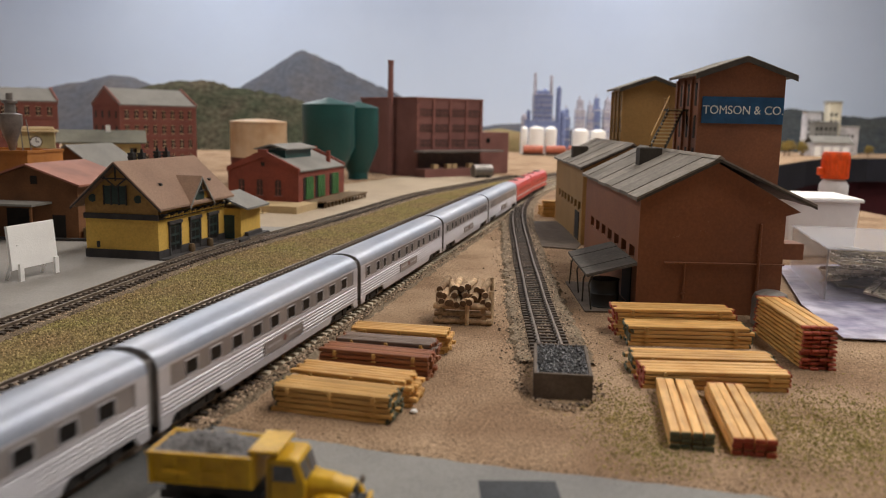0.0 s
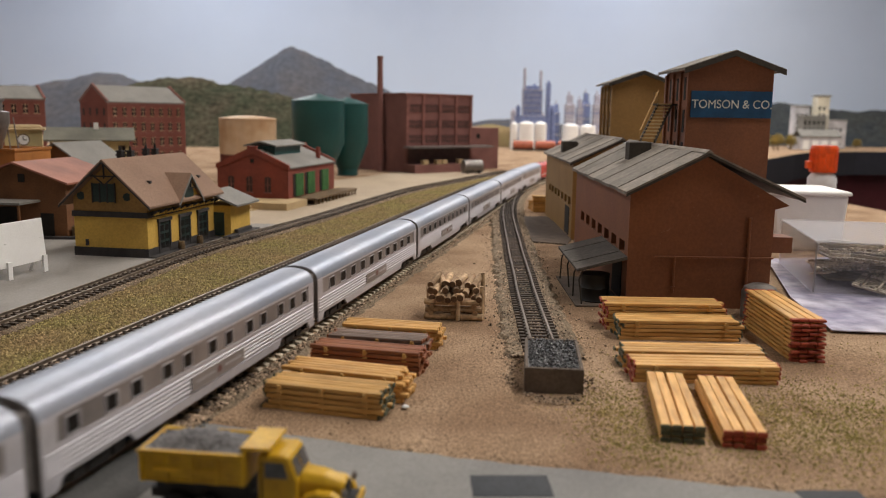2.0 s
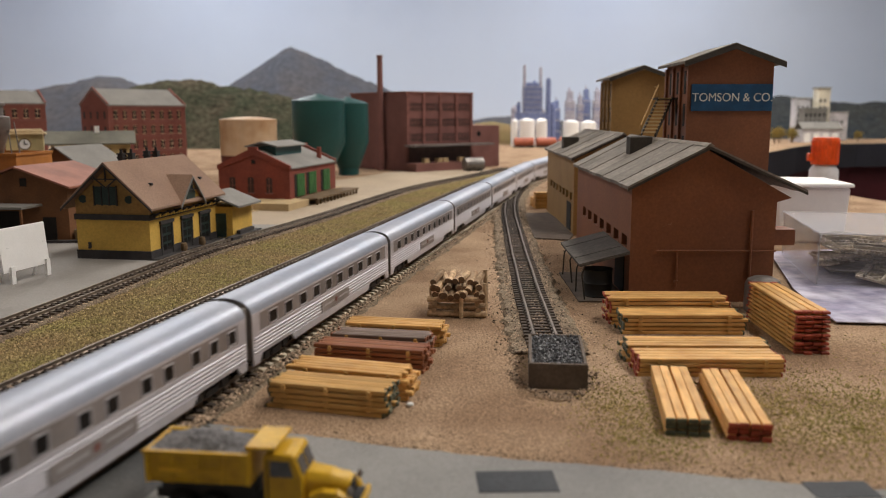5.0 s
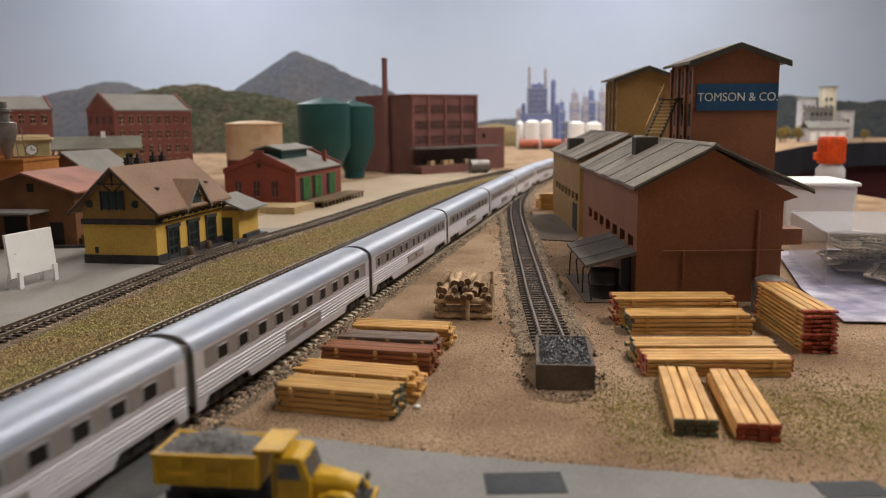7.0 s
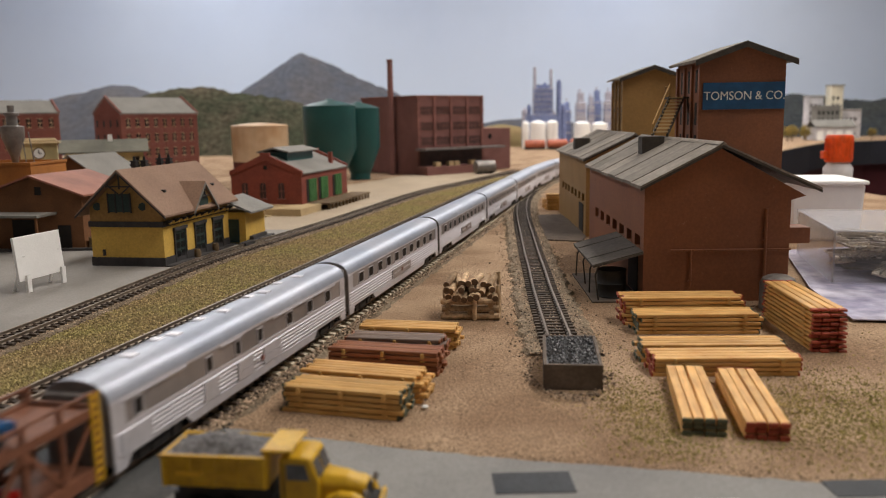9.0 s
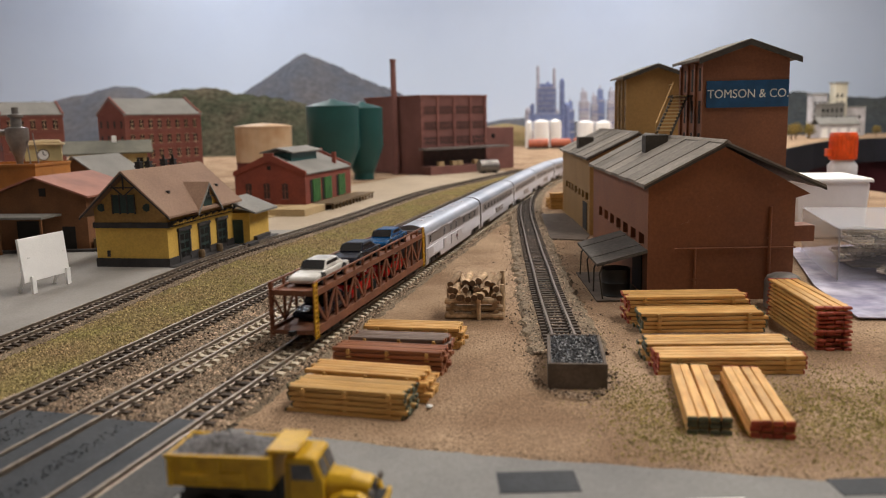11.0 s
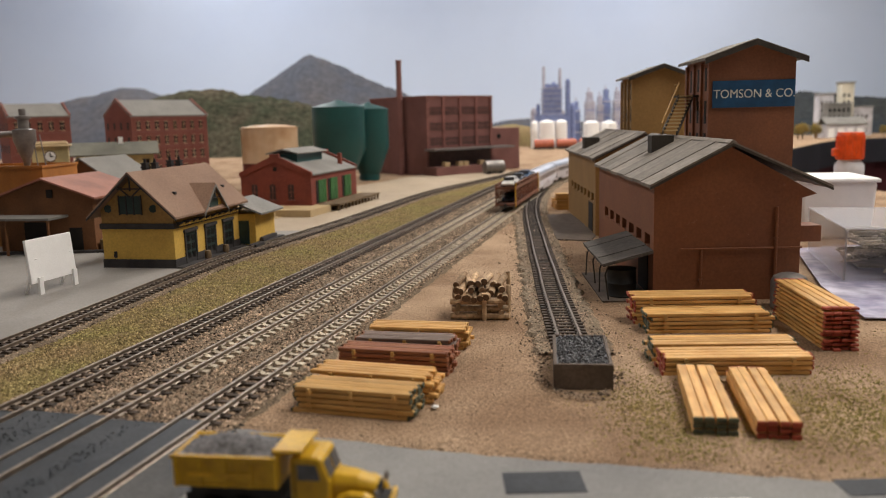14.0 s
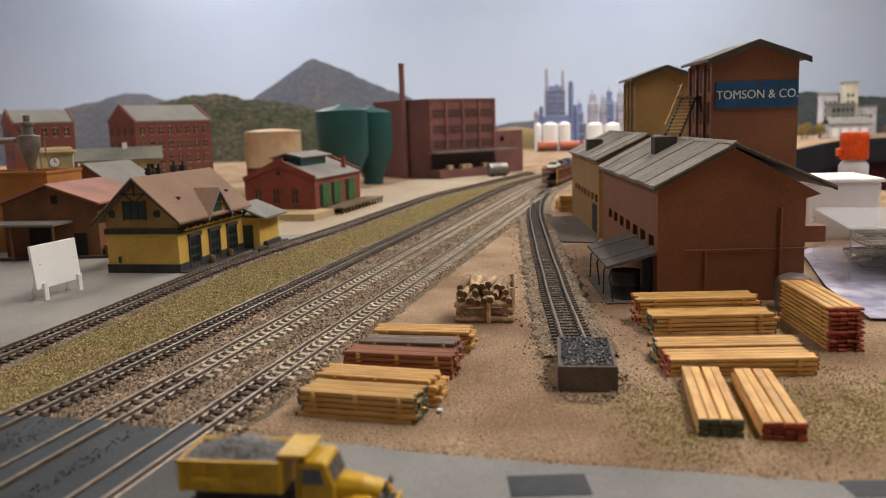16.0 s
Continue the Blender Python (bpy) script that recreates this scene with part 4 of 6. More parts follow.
    part("fascia_board", Form().prism([(tx - 5, te - 5.4), (tx + tw / 2, ta - 3.2), (tx + tw + 5.5, te - 5.8), (tx + tw + 5.5, te - 2.6), (tx + tw / 2, ta + 0.1), (tx - 5, te - 2.2)], ty - 5.5, ty - 5.0), ROOF_DARK, ob)
    if sign:
        # outside stairs
        st = part("stairs", Form().bar((26.5, 103, 79.5), (45.5, 140, 102.5), 1.0, 2.0).bar((35.5, 103, 79.5), (54.5, 140, 102.5), 1.0, 2.0).box(44, tx, 139, 152, 101.8, 103.0).bar((57, 140, 102), (57.5, 140, 93), 0.8, 0.8), ROOF_DARK, ob, "dark wooden outside stairs")
        # Steps take the pale dock tan for the light falling on them.
        for k in range(11):
            w_ = (k + 0.5) / 11
            part("step", Form().box(-4.2, 4.2, -1.7, 1.7, -0.4, 0.4, T(31 + 19 * w_, 103 + 37 * w_, 80.6 + 23 * w_)), DOCK, st, "wooden step, painted pale for the light on it")
        part("handrail", Form().bar((26.5, 103, 86), (45.5, 140, 111), 0.7, 0.7).bar((26.5, 103, 79), (26.5, 103, 86), 0.7, 0.7).bar((45.5, 140, 102), (45.5, 140, 112), 0.8, 0.8).bar((45.5, 140, 110), (45.5, 151, 110), 0.6, 0.6).bar((45.5, 151, 102), (45.5, 151, 111), 0.7, 0.7).bar((36, 121.5, 91), (36, 121.5, 98.5), 0.6, 0.6), STN_UPPER, st, "brown wooden handrail")
    if sign:
        sg = part("sign_board", Form().box(tx + 1.0, tx + tw - 0.4, ty - 1.2, ty, 94.4, 110.6), SIGN_BLUE, ob, "dark blue sign board lettered TOMSON & CO.")
        cu = bpy.data.curves.new("lettering", "FONT")
        cu.body = "TOMSON & CO."
        cu.align_x, cu.align_y = "CENTER", "CENTER"
        cu.size, cu.extrude, cu.space_character = 7.3 * MM, 0.12 * MM, 1.0
        tmp = bpy.data.objects.new("tmp", cu)
        scene.collection.objects.link(tmp)
        me = bpy.data.meshes.new_from_object(tmp.evaluated_get(bpy.context.evaluated_depsgraph_get()))
        bpy.data.objects.remove(tmp)
        me.materials.clear()
        me.materials.append(LETTER)
        xs = [p.co.x for p in me.vertices]
        k = 49.0 * MM / (max(xs) - min(xs))
        mid = (max(xs) + min(xs)) / 2
        for p in me.vertices:
            p.co.x = (p.co.x - mid) * k
        part("lettering", me, LETTER, sg, "cream capital lettering", m=at(tx + tw / 2 + 0.4, ty - 1.35, 102.4, 0, 90))
    return ob


mill_house("reddish-brown mill hall with a tall tower and blue sign", 105, 400, -2.3, RUST_BRICK, True)
mill_house("ochre-brown mill hall with a tall plain tower", 120, 628, -2.3, OCHRE_WALL, False, 50, 62)
whole("paved_yard", Form().prism([(88, 611), (112, 600), (124, 640), (124, 770), (100, 768)], -1.5, 0.5, "z"), BUNKER, "flat grey paved strip beside the ochre mill", "pavement", kind="structure")


# ---------------------------------------------------------------- lumber yard
def lumber_stack(label, x, y, rz, length, width, layers, boards, thick, wood, end, gap=0.5, stickers=2, jitter=1.0):
    """Boards along local x, front face at local y = 0."""
    ob = thing("lumber_stack", label, "lumber", x, y, -0.5, rz, group="lumber stacks")
    bw = width / boards
    tip = 2.2 if layers > 8 else 0.6
    me = Form().box(tip, length - tip, 0.16, bw - 0.24, 0, thick, c=0.24).box(0, tip, 0.14, bw - 0.22, 0, thick + 0.02, c=0.24).box(length - tip, length, 0.14, bw - 0.22, 0, thick + 0.02, c=0.24).mesh("board")
    me.materials.append(wood)
    me.materials.append(end)
    for p in me.polygons:
        if p.center.x < tip * 0.98 * MM or p.center.x > (length - tip * 0.98) * MM:
            p.material_index = 1
    for k in range(layers):
        z = k * (thick + gap)
        for j in range(boards):
            part("board", me, wood, ob, m=at(random.uniform(-jitter, jitter) + (0.45 if k % 2 else -0.45) * jitter, j * bw + random.uniform(-0.12, 0.12), z, random.uniform(-0.35, 0.35)))
        if k < layers - 1 and gap:
            for i in range(stickers):
                sx = length * (0.14 + 0.72 * i / max(1, stickers - 1))
                part("spacer", Form().box(sx - 0.8, sx + 0.8, -0.55, width + 0.2, z + thick, z + thick + gap), LUMBER_PALE, ob)
    if stickers:
        for i in range(stickers):
            sx = length * (0.14 + 0.72 * i / max(1, stickers - 1))
            part("binding_strip", Form().box(sx - 0.55, sx + 0.55, -0.75, -0.1, (layers - 2) * (thick + gap) + thick * 0.6, (layers - 1) * (thick + gap) + thick * 0.7), LUMBER_PALE, ob)
    return ob


lumber_stack("stack of pale sawn boards with green painted ends", -48.3, 254.6, -17, 40, 13, 5, 6, 1.35, LUMBER_PALE, END_GREEN, 0.45, 3)
lumber_stack("stack of bright yellow boards with clean ends", -43.5, 271.5, -18, 41, 13, 5, 5, 1.35, LUMBER, LUMBER, 0.45, 3, 1.6)
lumber_stack("stack of red-brown boards on bare ground", -38.5, 298.5, -16, 42, 11, 5, 5, 1.4, LUMBER_RED, LUMBER_RED, 0.4, 3)
lumber_stack("stack of weathered grey-brown boards", -33, 312.5, -13, 38, 11, 5, 5, 1.4, LUMBER_GREY, LUMBER_RED, 0.4, 3)
lumber_stack("stack of yellow boards beside a log pile", -29.5, 330, -13, 40, 12, 5, 5, 1.35, LUMBER, LUMBER_PALE, 0.45, 3)
lumber_stack("tall stack of yellow boards with dark red ends", 85, 355, -3, 53, 15, 7, 4, 1.35, LUMBER, END_RED, 0.45, 2)
lumber_stack("stack of yellow boards with dull green ends", 87, 338.5, -3, 52, 14, 5, 4, 1.35, LUMBER, END_GREEN, 0.45, 2)
lumber_stack("stack of yellow boards with dull green ends", 78.5, 299, -3, 54, 13.5, 4, 4, 1.35, LUMBER, END_GREEN, 0.4, 2)
lumber_stack("low stack of yellow boards with red ends", 78.5, 281.5, -3, 52, 14, 4, 4, 1.35, LUMBER, END_RED, 0.4, 2)
lumber_stack("low stack of yellow boards with blackened ends", 84.2, 224.6, 79, 53, 13.0, 3, 4, 1.5, LUMBER, END_GREEN, 0.4, 0, 0.4)
lumber_stack("low stack of yellow boards with red ends", 100.6, 220.4, 79.5, 53, 12.6, 3, 4, 1.5, LUMBER, END_RED, 0.4, 0, 0.4)
lumber_stack("high stack of yellow boards with bright red ends", 160, 306.5, 86, 58, 13.4, 10, 4, 1.0, LUMBER, END_RED, 0.75, 2, 1.1)
for yy, zz in ((812, 0), (812, 9.5), (835, 0)):
    lumber_stack("stack of pale orange boards beside the ochre mill", 117, yy, 0, 24, 12, 4 if zz == 0 else 3, 3, 1.9, LUMBER_PALE, LUMBER, 0.35, 2).location.z += zz * MM


def log_form(r, length, seed):
    random.seed(seed)
    q = Form()
    n = 9
    rings = []
    for k in range(5):
        rings.append((r * random.uniform(0.9, 1.08), -length / 2 + length * k / 4))
    return q.turn(rings, n)


pile = thing("log_pile", "pile of cut logs on a timber crib with stakes", "logs", 18.6, 380, -0.4, -7)
pile.scale = (0.97, 0.97, 0.97)
for k, (yy, zz) in enumerate(((-8.6, 1.5), (7.5, 1.5), (-8.2, 5.0), (7.5, 5.0), (-8.4, 8.4), (7.5, 8.4))):
    part("crib_beam", log_form(1.55, 28 - (k // 2), 40 + k), LOG, pile, m=at(random.uniform(-0.8, 0.8), yy, zz, random.uniform(-2, 2), 0, 90), smooth=True)
for k, (xx, zz) in enumerate(((-10.5, 3.2), (0, 3.2), (10.5, 3.2), (-10, 6.7), (10, 6.7))):
    part("crib_beam", log_form(1.2, 19, 50 + k), LOG, pile, m=at(xx, -0.5, zz, 0, 90), smooth=True)
LOGS = []
for k in range(7):
    me = log_form(1.6, random.uniform(13, 16.5), 70 + k).mesh("log", True)
    me.materials.append(LOG)
    me.materials.append(LOG_END)
    for p in me.polygons:
        if abs(p.normal.z) > 0.9:
            p.material_index = 1
    LOGS.append(me)
random.seed(5)
rows_ = [(11.4, 8, -11.6, -2.8), (14.1, 7, -10.2, -0.8), (16.8, 7, -9.6, 2.2)]
for z, n, x0, back in rows_:
    for k in range(n):
        part("log", LOGS[(k * 3 + int(z)) % 7], LOG, pile, m=at(x0 + k * 3.3 + random.uniform(-0.5, 0.5), back + random.uniform(-1.6, 1.6), z + random.uniform(-0.4, 0.4), random.uniform(-13, 13), 90 + 6 + random.uniform(-5, 5)))
for sx, yy, top in ((-13.2, 6, 13), (13.4, 7, 20), (13.6, -6.5, 16), (2.5, -10.6, 13)):
    part("stake", log_form(1.05, top, int(sx * 3 + 90)), LOG, pile, m=at(sx, yy, top / 2, 0, random.uniform(-3, 3), random.uniform(-3, 3)), smooth=True)

bunker = thing("coal_bunker", "low dark bunker filled with coal at the end of a siding", "bunker", 37.5, 270.5, -0.6, -7.5)
bw, bd, bh = 20, 39, 8.9
for a in ((0, bw, 0, 1.2), (0, bw, bd - 1.2, bd), (0, 1.2, 1.2, bd - 1.2), (bw - 1.2, bw, 1.2, bd - 1.2)):
    part("side_wall", Form().box(*a, 0, bh, c=0.2), BUNKER, bunker)
q = Form()
random.seed(8)
for k in range(900):
    r = random.uniform(0.4, 1.0)
    ico = [(0, 0, 1), (0.9, 0, 0.1), (0, 0.9, -0.1), (-0.8, 0, 0.2), (0, -0.9, 0), (0.1, 0.1, -0.8)]
    m = T(random.uniform(1.6, bw - 1.6), random.uniform(1.6, bd - 1.6), bh - 0.5 + random.uniform(-0.5, 0.6), random.uniform(0, 360), random.uniform(0, 360), 0)
    q.put([(r * x, r * y * 0.9, r * z * 0.8) for x, y, z in ico], [(0, 1, 2), (0, 2, 3), (0, 3, 4), (0, 4, 1), (5, 2, 1), (5, 3, 2), (5, 4, 3), (5, 1, 4)], m)
q.box(1.2, bw - 1.2, 1.2, bd - 1.2, 1, bh - 0.8)
part("coal", q, COAL, bunker, "glossy black coal lumps", kind="stuff")
whole("white_chip", Form().turn([(0.8, -0.4), (1.3, 0.0), (0.9, 0.4), (0.3, 0.5)], 7, T(-2.9, 254.5, 0, 20)), CHALK, "small white chip lying on the dirt", "chip")


# ---------------------------------------------------------------- dump truck on the road
def dump_truck(x, y, rz):
    ob = thing("dump_truck", "yellow toy dump truck loaded with grey gravel", "truck", x, y, 0.3, rz)
    bed = part("bed", Form().box(0, 27, 0, 15, 10.6, 11.6).box(0, 27, 0, 0.9, 11.6, 18.8).box(0, 27, 14.1, 15, 11.6, 18.8).box(0, 0.9, 0.9, 14.1, 11.6, 18.8).box(26.1, 27, 0.9, 14.1, 11.6, 19.5), TRUCK_YELLOW, ob, "yellow ribbed tipper bed", bevel=0.3)
    for k in range(5):
        xx = 0.6 + k * 6.3
        for yy in (-0.5, 15):
            part("rib", Form().box(xx, xx + 0.9, yy, yy + 0.5, 10.8, 18.1), TRUCK_YELLOW, bed)
    for yy in (-0.7, 15.0):
        part("top_rail", Form().box(-0.3, 27.2, yy, yy + 0.7, 18.1, 18.9), TRUCK_YELLOW, bed, bevel=0.2)
        part("side_lettering", Form().box(4, 11, yy + 0.12, yy + 0.5, 13.6, 14.6).box(13, 21, yy + 0.12, yy + 0.5, 13.6, 14.6), YELLOW_BAR, bed)
    v, f = [], []
    nx, ny = 40, 22
    for j in range(ny):
        for i in range(nx):
            px, py = 0.9 + 25.2 * i / (nx - 1), 0.9 + 13.2 * j / (ny - 1)
            rise = math.sin(math.pi * i / (nx - 1)) * math.sin(math.pi * j / (ny - 1))
            v.append((px, py, 18.3 + 3.4 * rise + 0.7 * noise.noise((px / 2, py / 2, 0)) + 0.3 * noise.noise((px, py, 3))))
    f = [(j * nx + i, j * nx + i + 1, (j + 1) * nx + i + 1, (j + 1) * nx + i) for j in range(ny - 1) for i in range(nx - 1)]
    part("gravel_load", Form().put(v, f), SANDLOAD, ob, "heap of grey gravel", smooth=True)
    part("cab_shield", Form().box(25.6, 33.2, 0.4, 14.6, 19.6, 20.5), TRUCK_YELLOW, bed, bevel=0.3)
    cab = part("cab", Form().prism([(29.5, 5), (39.5, 5), (39.5, 12.2), (37.6, 17.6), (36.8, 18.4), (30.2, 18.4), (29.5, 17.4)], 1.6, 13.4, "y"), TRUCK_YELLOW, ob, "yellow rounded cab", bevel=0.7)
    part("windscreen", Form().prism([(39.2, 12.9), (37.75, 17.0), (38.0, 17.1), (39.45, 13.0)], 2.6, 7.1, "y").prism([(39.2, 12.9), (37.75, 17.0), (38.0, 17.1), (39.45, 13.0)], 7.9, 12.4, "y"), TRUCK_GLASS, cab)
    for yy in (1.45, 13.3):
        part("side_window", Form().prism([(31.4, 12.6), (37.2, 12.6), (36.2, 16.6), (31.4, 16.6)], yy, yy + 0.25, "y"), TRUCK_GLASS, cab)
        part("door_seam", Form().box(30.6, 30.85, yy - 0.05, yy + 0.3, 5.6, 16.9), DARK, cab)
    q = Form()
    ends = [(39.4, [(3.0, 6.4), (12.0, 6.4), (12.0, 11.4), (10.4, 13.4), (4.6, 13.4), (3.0, 11.4)]), (45.5, [(3.8, 6.4), (11.2, 6.4), (11.2, 11.0), (9.8, 12.6), (5.2, 12.6), (3.8, 11.0)]), (50.5, [(4.8, 6.4), (10.2, 6.4), (10.2, 9.8), (9.0, 11.0), (6.0, 11.0), (4.8, 9.8)])]
    v = [(xx, yy, zz) for xx, sec in ends for yy, zz in sec]
    f = [(6 * a + k, 6 * a + (k + 1) % 6, 6 * a + 6 + (k + 1) % 6, 6 * a + 6 + k) for a in range(2) for k in range(6)] + [(5, 4, 3, 2, 1, 0), (12, 13, 14, 15, 16, 17)]
    hood = part("hood", q.put(v, f), TRUCK_YELLOW, ob, "yellow tapering bonnet", bevel=0.6)
    part("grille", Form().box(50.4, 50.9, 5.2, 9.8, 6.8, 10.4), DARK, hood)
    for yy in (0.6, 11.6):
        part("fender", Form().prism([(39.8, 5.2), (41, 8.6), (44, 9.8), (48, 9.6), (51, 7.8), (52, 5.2), (50, 5.2), (48.5, 7.4), (43.5, 7.4), (41.8, 5.2)], yy, yy + 2.8, "y"), TRUCK_YELLOW, ob, bevel=0.3)
        part("headlight", Form().turn([(1.0, 0), (1.2, 0.8), (0.4, 1.2)], 12, T(50.6, yy + 1.4, 9.6, 0, 0, 90)), CYCLONE, ob, "round dull headlight")
    part("bumper", Form().box(52.6, 53.8, 1.0, 14.0, 4.2, 6.4), TRUCK_YELLOW, ob, bevel=0.3)
    part("chassis", Form().box(1, 53, 4.2, 10.8, 4.6, 7).box(3, 27, 3, 12, 7, 10.6), TRUCK_BLACK, ob)
    for xx in (8.5, 16.5, 46):
        for yy in ((0.6, 11.6) if xx < 40 else (1.0, 11.4)):
            w = part("wheel", Form().turn([(3.2, -1.5), (3.7, -1.1), (3.7, 1.1), (3.2, 1.5)], 20, T(xx, yy + 1.4, 3.7, 0, 90)), TYRE, ob, "black rubber tyre")
            part("hub", Form().turn([(1.6, -1.6), (1.6, 1.6)], 12, T(xx, yy + 1.4, 3.7, 0, 90)), TRUCK_YELLOW, w)
    return ob


truck = dump_truck(-62.3, 178.5, -8.5)
truck.scale = (0.92, 0.92, 0.92)

# ---------------------------------------------------------------- blank billboard
bb = thing("billboard", "blank white billboard on short legs", "billboard", -220.3, 443.6, 1.4, 74.5)
part("panel", Form().box(-3, 32.5, -0.8, 0.8, 6.5, 30.5, T(0, 0, 0, 0, -5)), WHITE, bb, "blank white panel", bevel=0.2)
for xx in (1.2, 28.4):
    part("leg", Form().box(xx, xx + 3.0, -1.6, -0.3, 0, 9.5), WHITE, bb)
    part("rear_strut", Form().bar((xx + 1.5, 9, 0), (xx + 1.5, 1.2, 20), 1.6, 1.2), WHITE, bb)


# ---------------------------------------------------------------- buildings
def windows_on(ob, face, cols, rows, w, h, frame=TANK_TAN, pane=WINDOW, label="dark window with pale frame"):
    """face(u, z, out) gives a place on a wall; windows sit in it with frames and sills."""
    for u in cols:
        for z in rows:
            p = [face(u - w / 2, z, 0.1), face(u + w / 2, z, 0.1), face(u + w / 2, z + h, 0.1), face(u - w / 2, z + h, 0.1)]
            b = [face(u - w / 2, z, -0.8), face(u + w / 2, z, -0.8), face(u + w / 2, z + h, -0.8), face(u - w / 2, z + h, -0.8)]
            win = part("window", Form().put(p + b, [(0, 1, 2, 3), (7, 6, 5, 4), (0, 4, 5, 1), (1, 5, 6, 2), (2, 6, 7, 3), (3, 7, 4, 0)]), pane, ob, label)
            q = Form()
            t = w * 0.09
            for u0, u1, z0, z1 in ((u - w / 2 - t, u + w / 2 + t, z - t * 1.6, z), (u - w / 2 - t, u + w / 2 + t, z + h, z + h + t), (u - t / 2, u + t / 2, z, z + h), (u - w / 2, u + w / 2, z + h * 0.48, z + h * 0.54)):
                a = [face(u0, z0, 0.5), face(u1, z0, 0.5), face(u1, z1, 0.5), face(u0, z1, 0.5), face(u0, z0, 0), face(u1, z0, 0), face(u1, z1, 0), face(u0, z1, 0)]
                q.put(a, [(0, 1, 2, 3), (7, 6, 5, 4), (0, 4, 5, 1), (1, 5, 6, 2), (2, 6, 7, 3), (3, 7, 4, 0)])
            part("frame", q, frame, win)


def gable_house(name, label, x, y, rz, w, d, ez, az, wallm, roofm, over=3.0, z=0.0, category="building", along="y", group=""):
    """Walls with a gable to the front (along y) or to the sides (along x)."""
    ob = thing(name, label, category, x, y, z, rz, group=group)
    if along == "y":
        part("wall", Form().prism([(0, 0), (w, 0), (w, ez), (w / 2, az), (0, ez)], 0, d), wallm, ob)
        sl = (az - ez) / (w / 2)
        for s in (-1, 1):
            e = (w / 2 + over)
            part("roof", Form().prism([(w / 2, az + 0.4), (w / 2 + s * e, az + 0.4 - sl * e), (w / 2 + s * e, az + 1.8 - sl * e), (w / 2, az + 1.8)], -over, d + over), roofm, ob)
    else:
        part("wall", Form().prism([(0, 0), (d, 0), (d, ez), (d / 2, az), (0, ez)], 0, w, "x"), wallm, ob)
        sl = (az - ez) / (d / 2)
        for s in (-1, 1):
            e = (d / 2 + over)
            part("roof", Form().prism([(d / 2, az + 0.4), (d / 2 + s * e, az + 0.4 - sl * e), (d / 2 + s * e, az + 1.8 - sl * e), (d / 2, az + 1.8)], -over, w + over, "x"), roofm, ob)
    return ob


def station():
    ob = thing("railway_station", "yellow station with brown roof and dark green doors", "station", -167.6, 518.5, 1.0, -11.5)
    w, d, ez, az = 50, 95, 37.7, 60.5
    part("plinth", Form().box(-w - 0.6, 0.6, -0.6, d + 0.6, 0, 6), PLINTH, ob, "dark grey plinth")
    part("lower_wall", Form().box(-w, 0, 0, d, 6, 26), STN_YELLOW, ob, "yellow plaster wall")
    part("band", Form().box(-w - 0.9, 0.9, -0.9, d + 0.9, 25.5, 29), PLINTH, ob, "dark grey cornice band")
    part("upper_wall", Form().prism([(-w, 29), (0, 29), (0, ez), (-w / 2, az - 1), (-w, ez)], 0.2, d - 0.2), STN_UPPER, ob, "ochre timber gable")
    over, sl = 6.0, (az - ez) / (w / 2)
    e = w / 2 + over
    for s in (-1, 1):
        part("roof", Form().prism([(-w / 2, az), (-w / 2 + s * e, az - sl * e), (-w / 2 + s * e, az + 1.5 - sl * e), (-w / 2, az + 1.7)], -7, d + 5), STN_ROOF, ob, "brown roof", bevel=0.2)
        part("barge_board", Form().prism([(-w / 2, az - 0.8), (-w / 2 + s * e, az - 0.8 - sl * e), (-w / 2 + s * e, az + 0.3 - sl * e), (-w / 2, az + 0.3)], -7.3, -6.4), PLINTH, ob)
    # king post in the gable
    part("gable_truss", Form().bar((-w / 2, -5, 50), (-w / 2, -5, az), 0.8, 0.8).bar((-w / 2 - 9, -5, 51.5), (-w / 2 + 9, -5, 51.5), 0.8, 0.8).bar((-w / 2, -5, 46), (-w / 2 - 8, -5, 52.5), 0.7, 0.7).bar((-w / 2, -5, 46), (-w / 2 + 8, -5, 52.5), 0.7, 0.7), PLINTH, ob)
    # brackets below the eaves
    for k in range(11):
        part("bracket", Form().prism([(0.6, 26.5), (0.6, 29.5), (5.5, 29.5)], 3 + k * 9.2, 4.6 + k * 9.2), PLINTH, ob)
    win = part("window", Form().box(-36, -21, -0.5, 0.3, 35, 46.5), TEAL_DARK, ob, "dark green triple window")
    for k in range(4):
        part("frame", Form().box(-36.5 + k * 5.1, -35.8 + k * 5.1, -1.0, 0, 34.5, 47.0), PLINTH, win)
    for uu in (-44.4, -13):
        part("vent", Form().turn([(2.6, 0), (2.6, 0.8)], 8, T(uu, 0.3, 38.5, 22.5, 90)), TEAL_DARK, ob, "dark round window")
    part("lamp", Form().box(-42, -40.5, -1.4, 0, 7, 11), PLINTH, ob)
    for yy in (14, 42, 69):
        door = part("door", Form().box(-0.6, 0.45, yy, yy + 13, 1.6, 21.0), TEAL_DARK, ob, "dark green double door")
        part("frame", Form().box(0, 1.0, yy - 1.4, yy, 0.8, 22.6).box(0, 1.0, yy + 13, yy + 14.4, 0.8, 22.6).box(0, 1.6, yy - 2.2, yy + 15.2, 21.4, 23.6), PLINTH, door)
        for i in range(2):
            for j in range(3):
                part("pane", Form().box(0.45, 0.6, yy + 1.2 + i * 6, yy + 5.8 + i * 6, 4 + j * 5.6, 8 + j * 5.6), WINDOW, door)
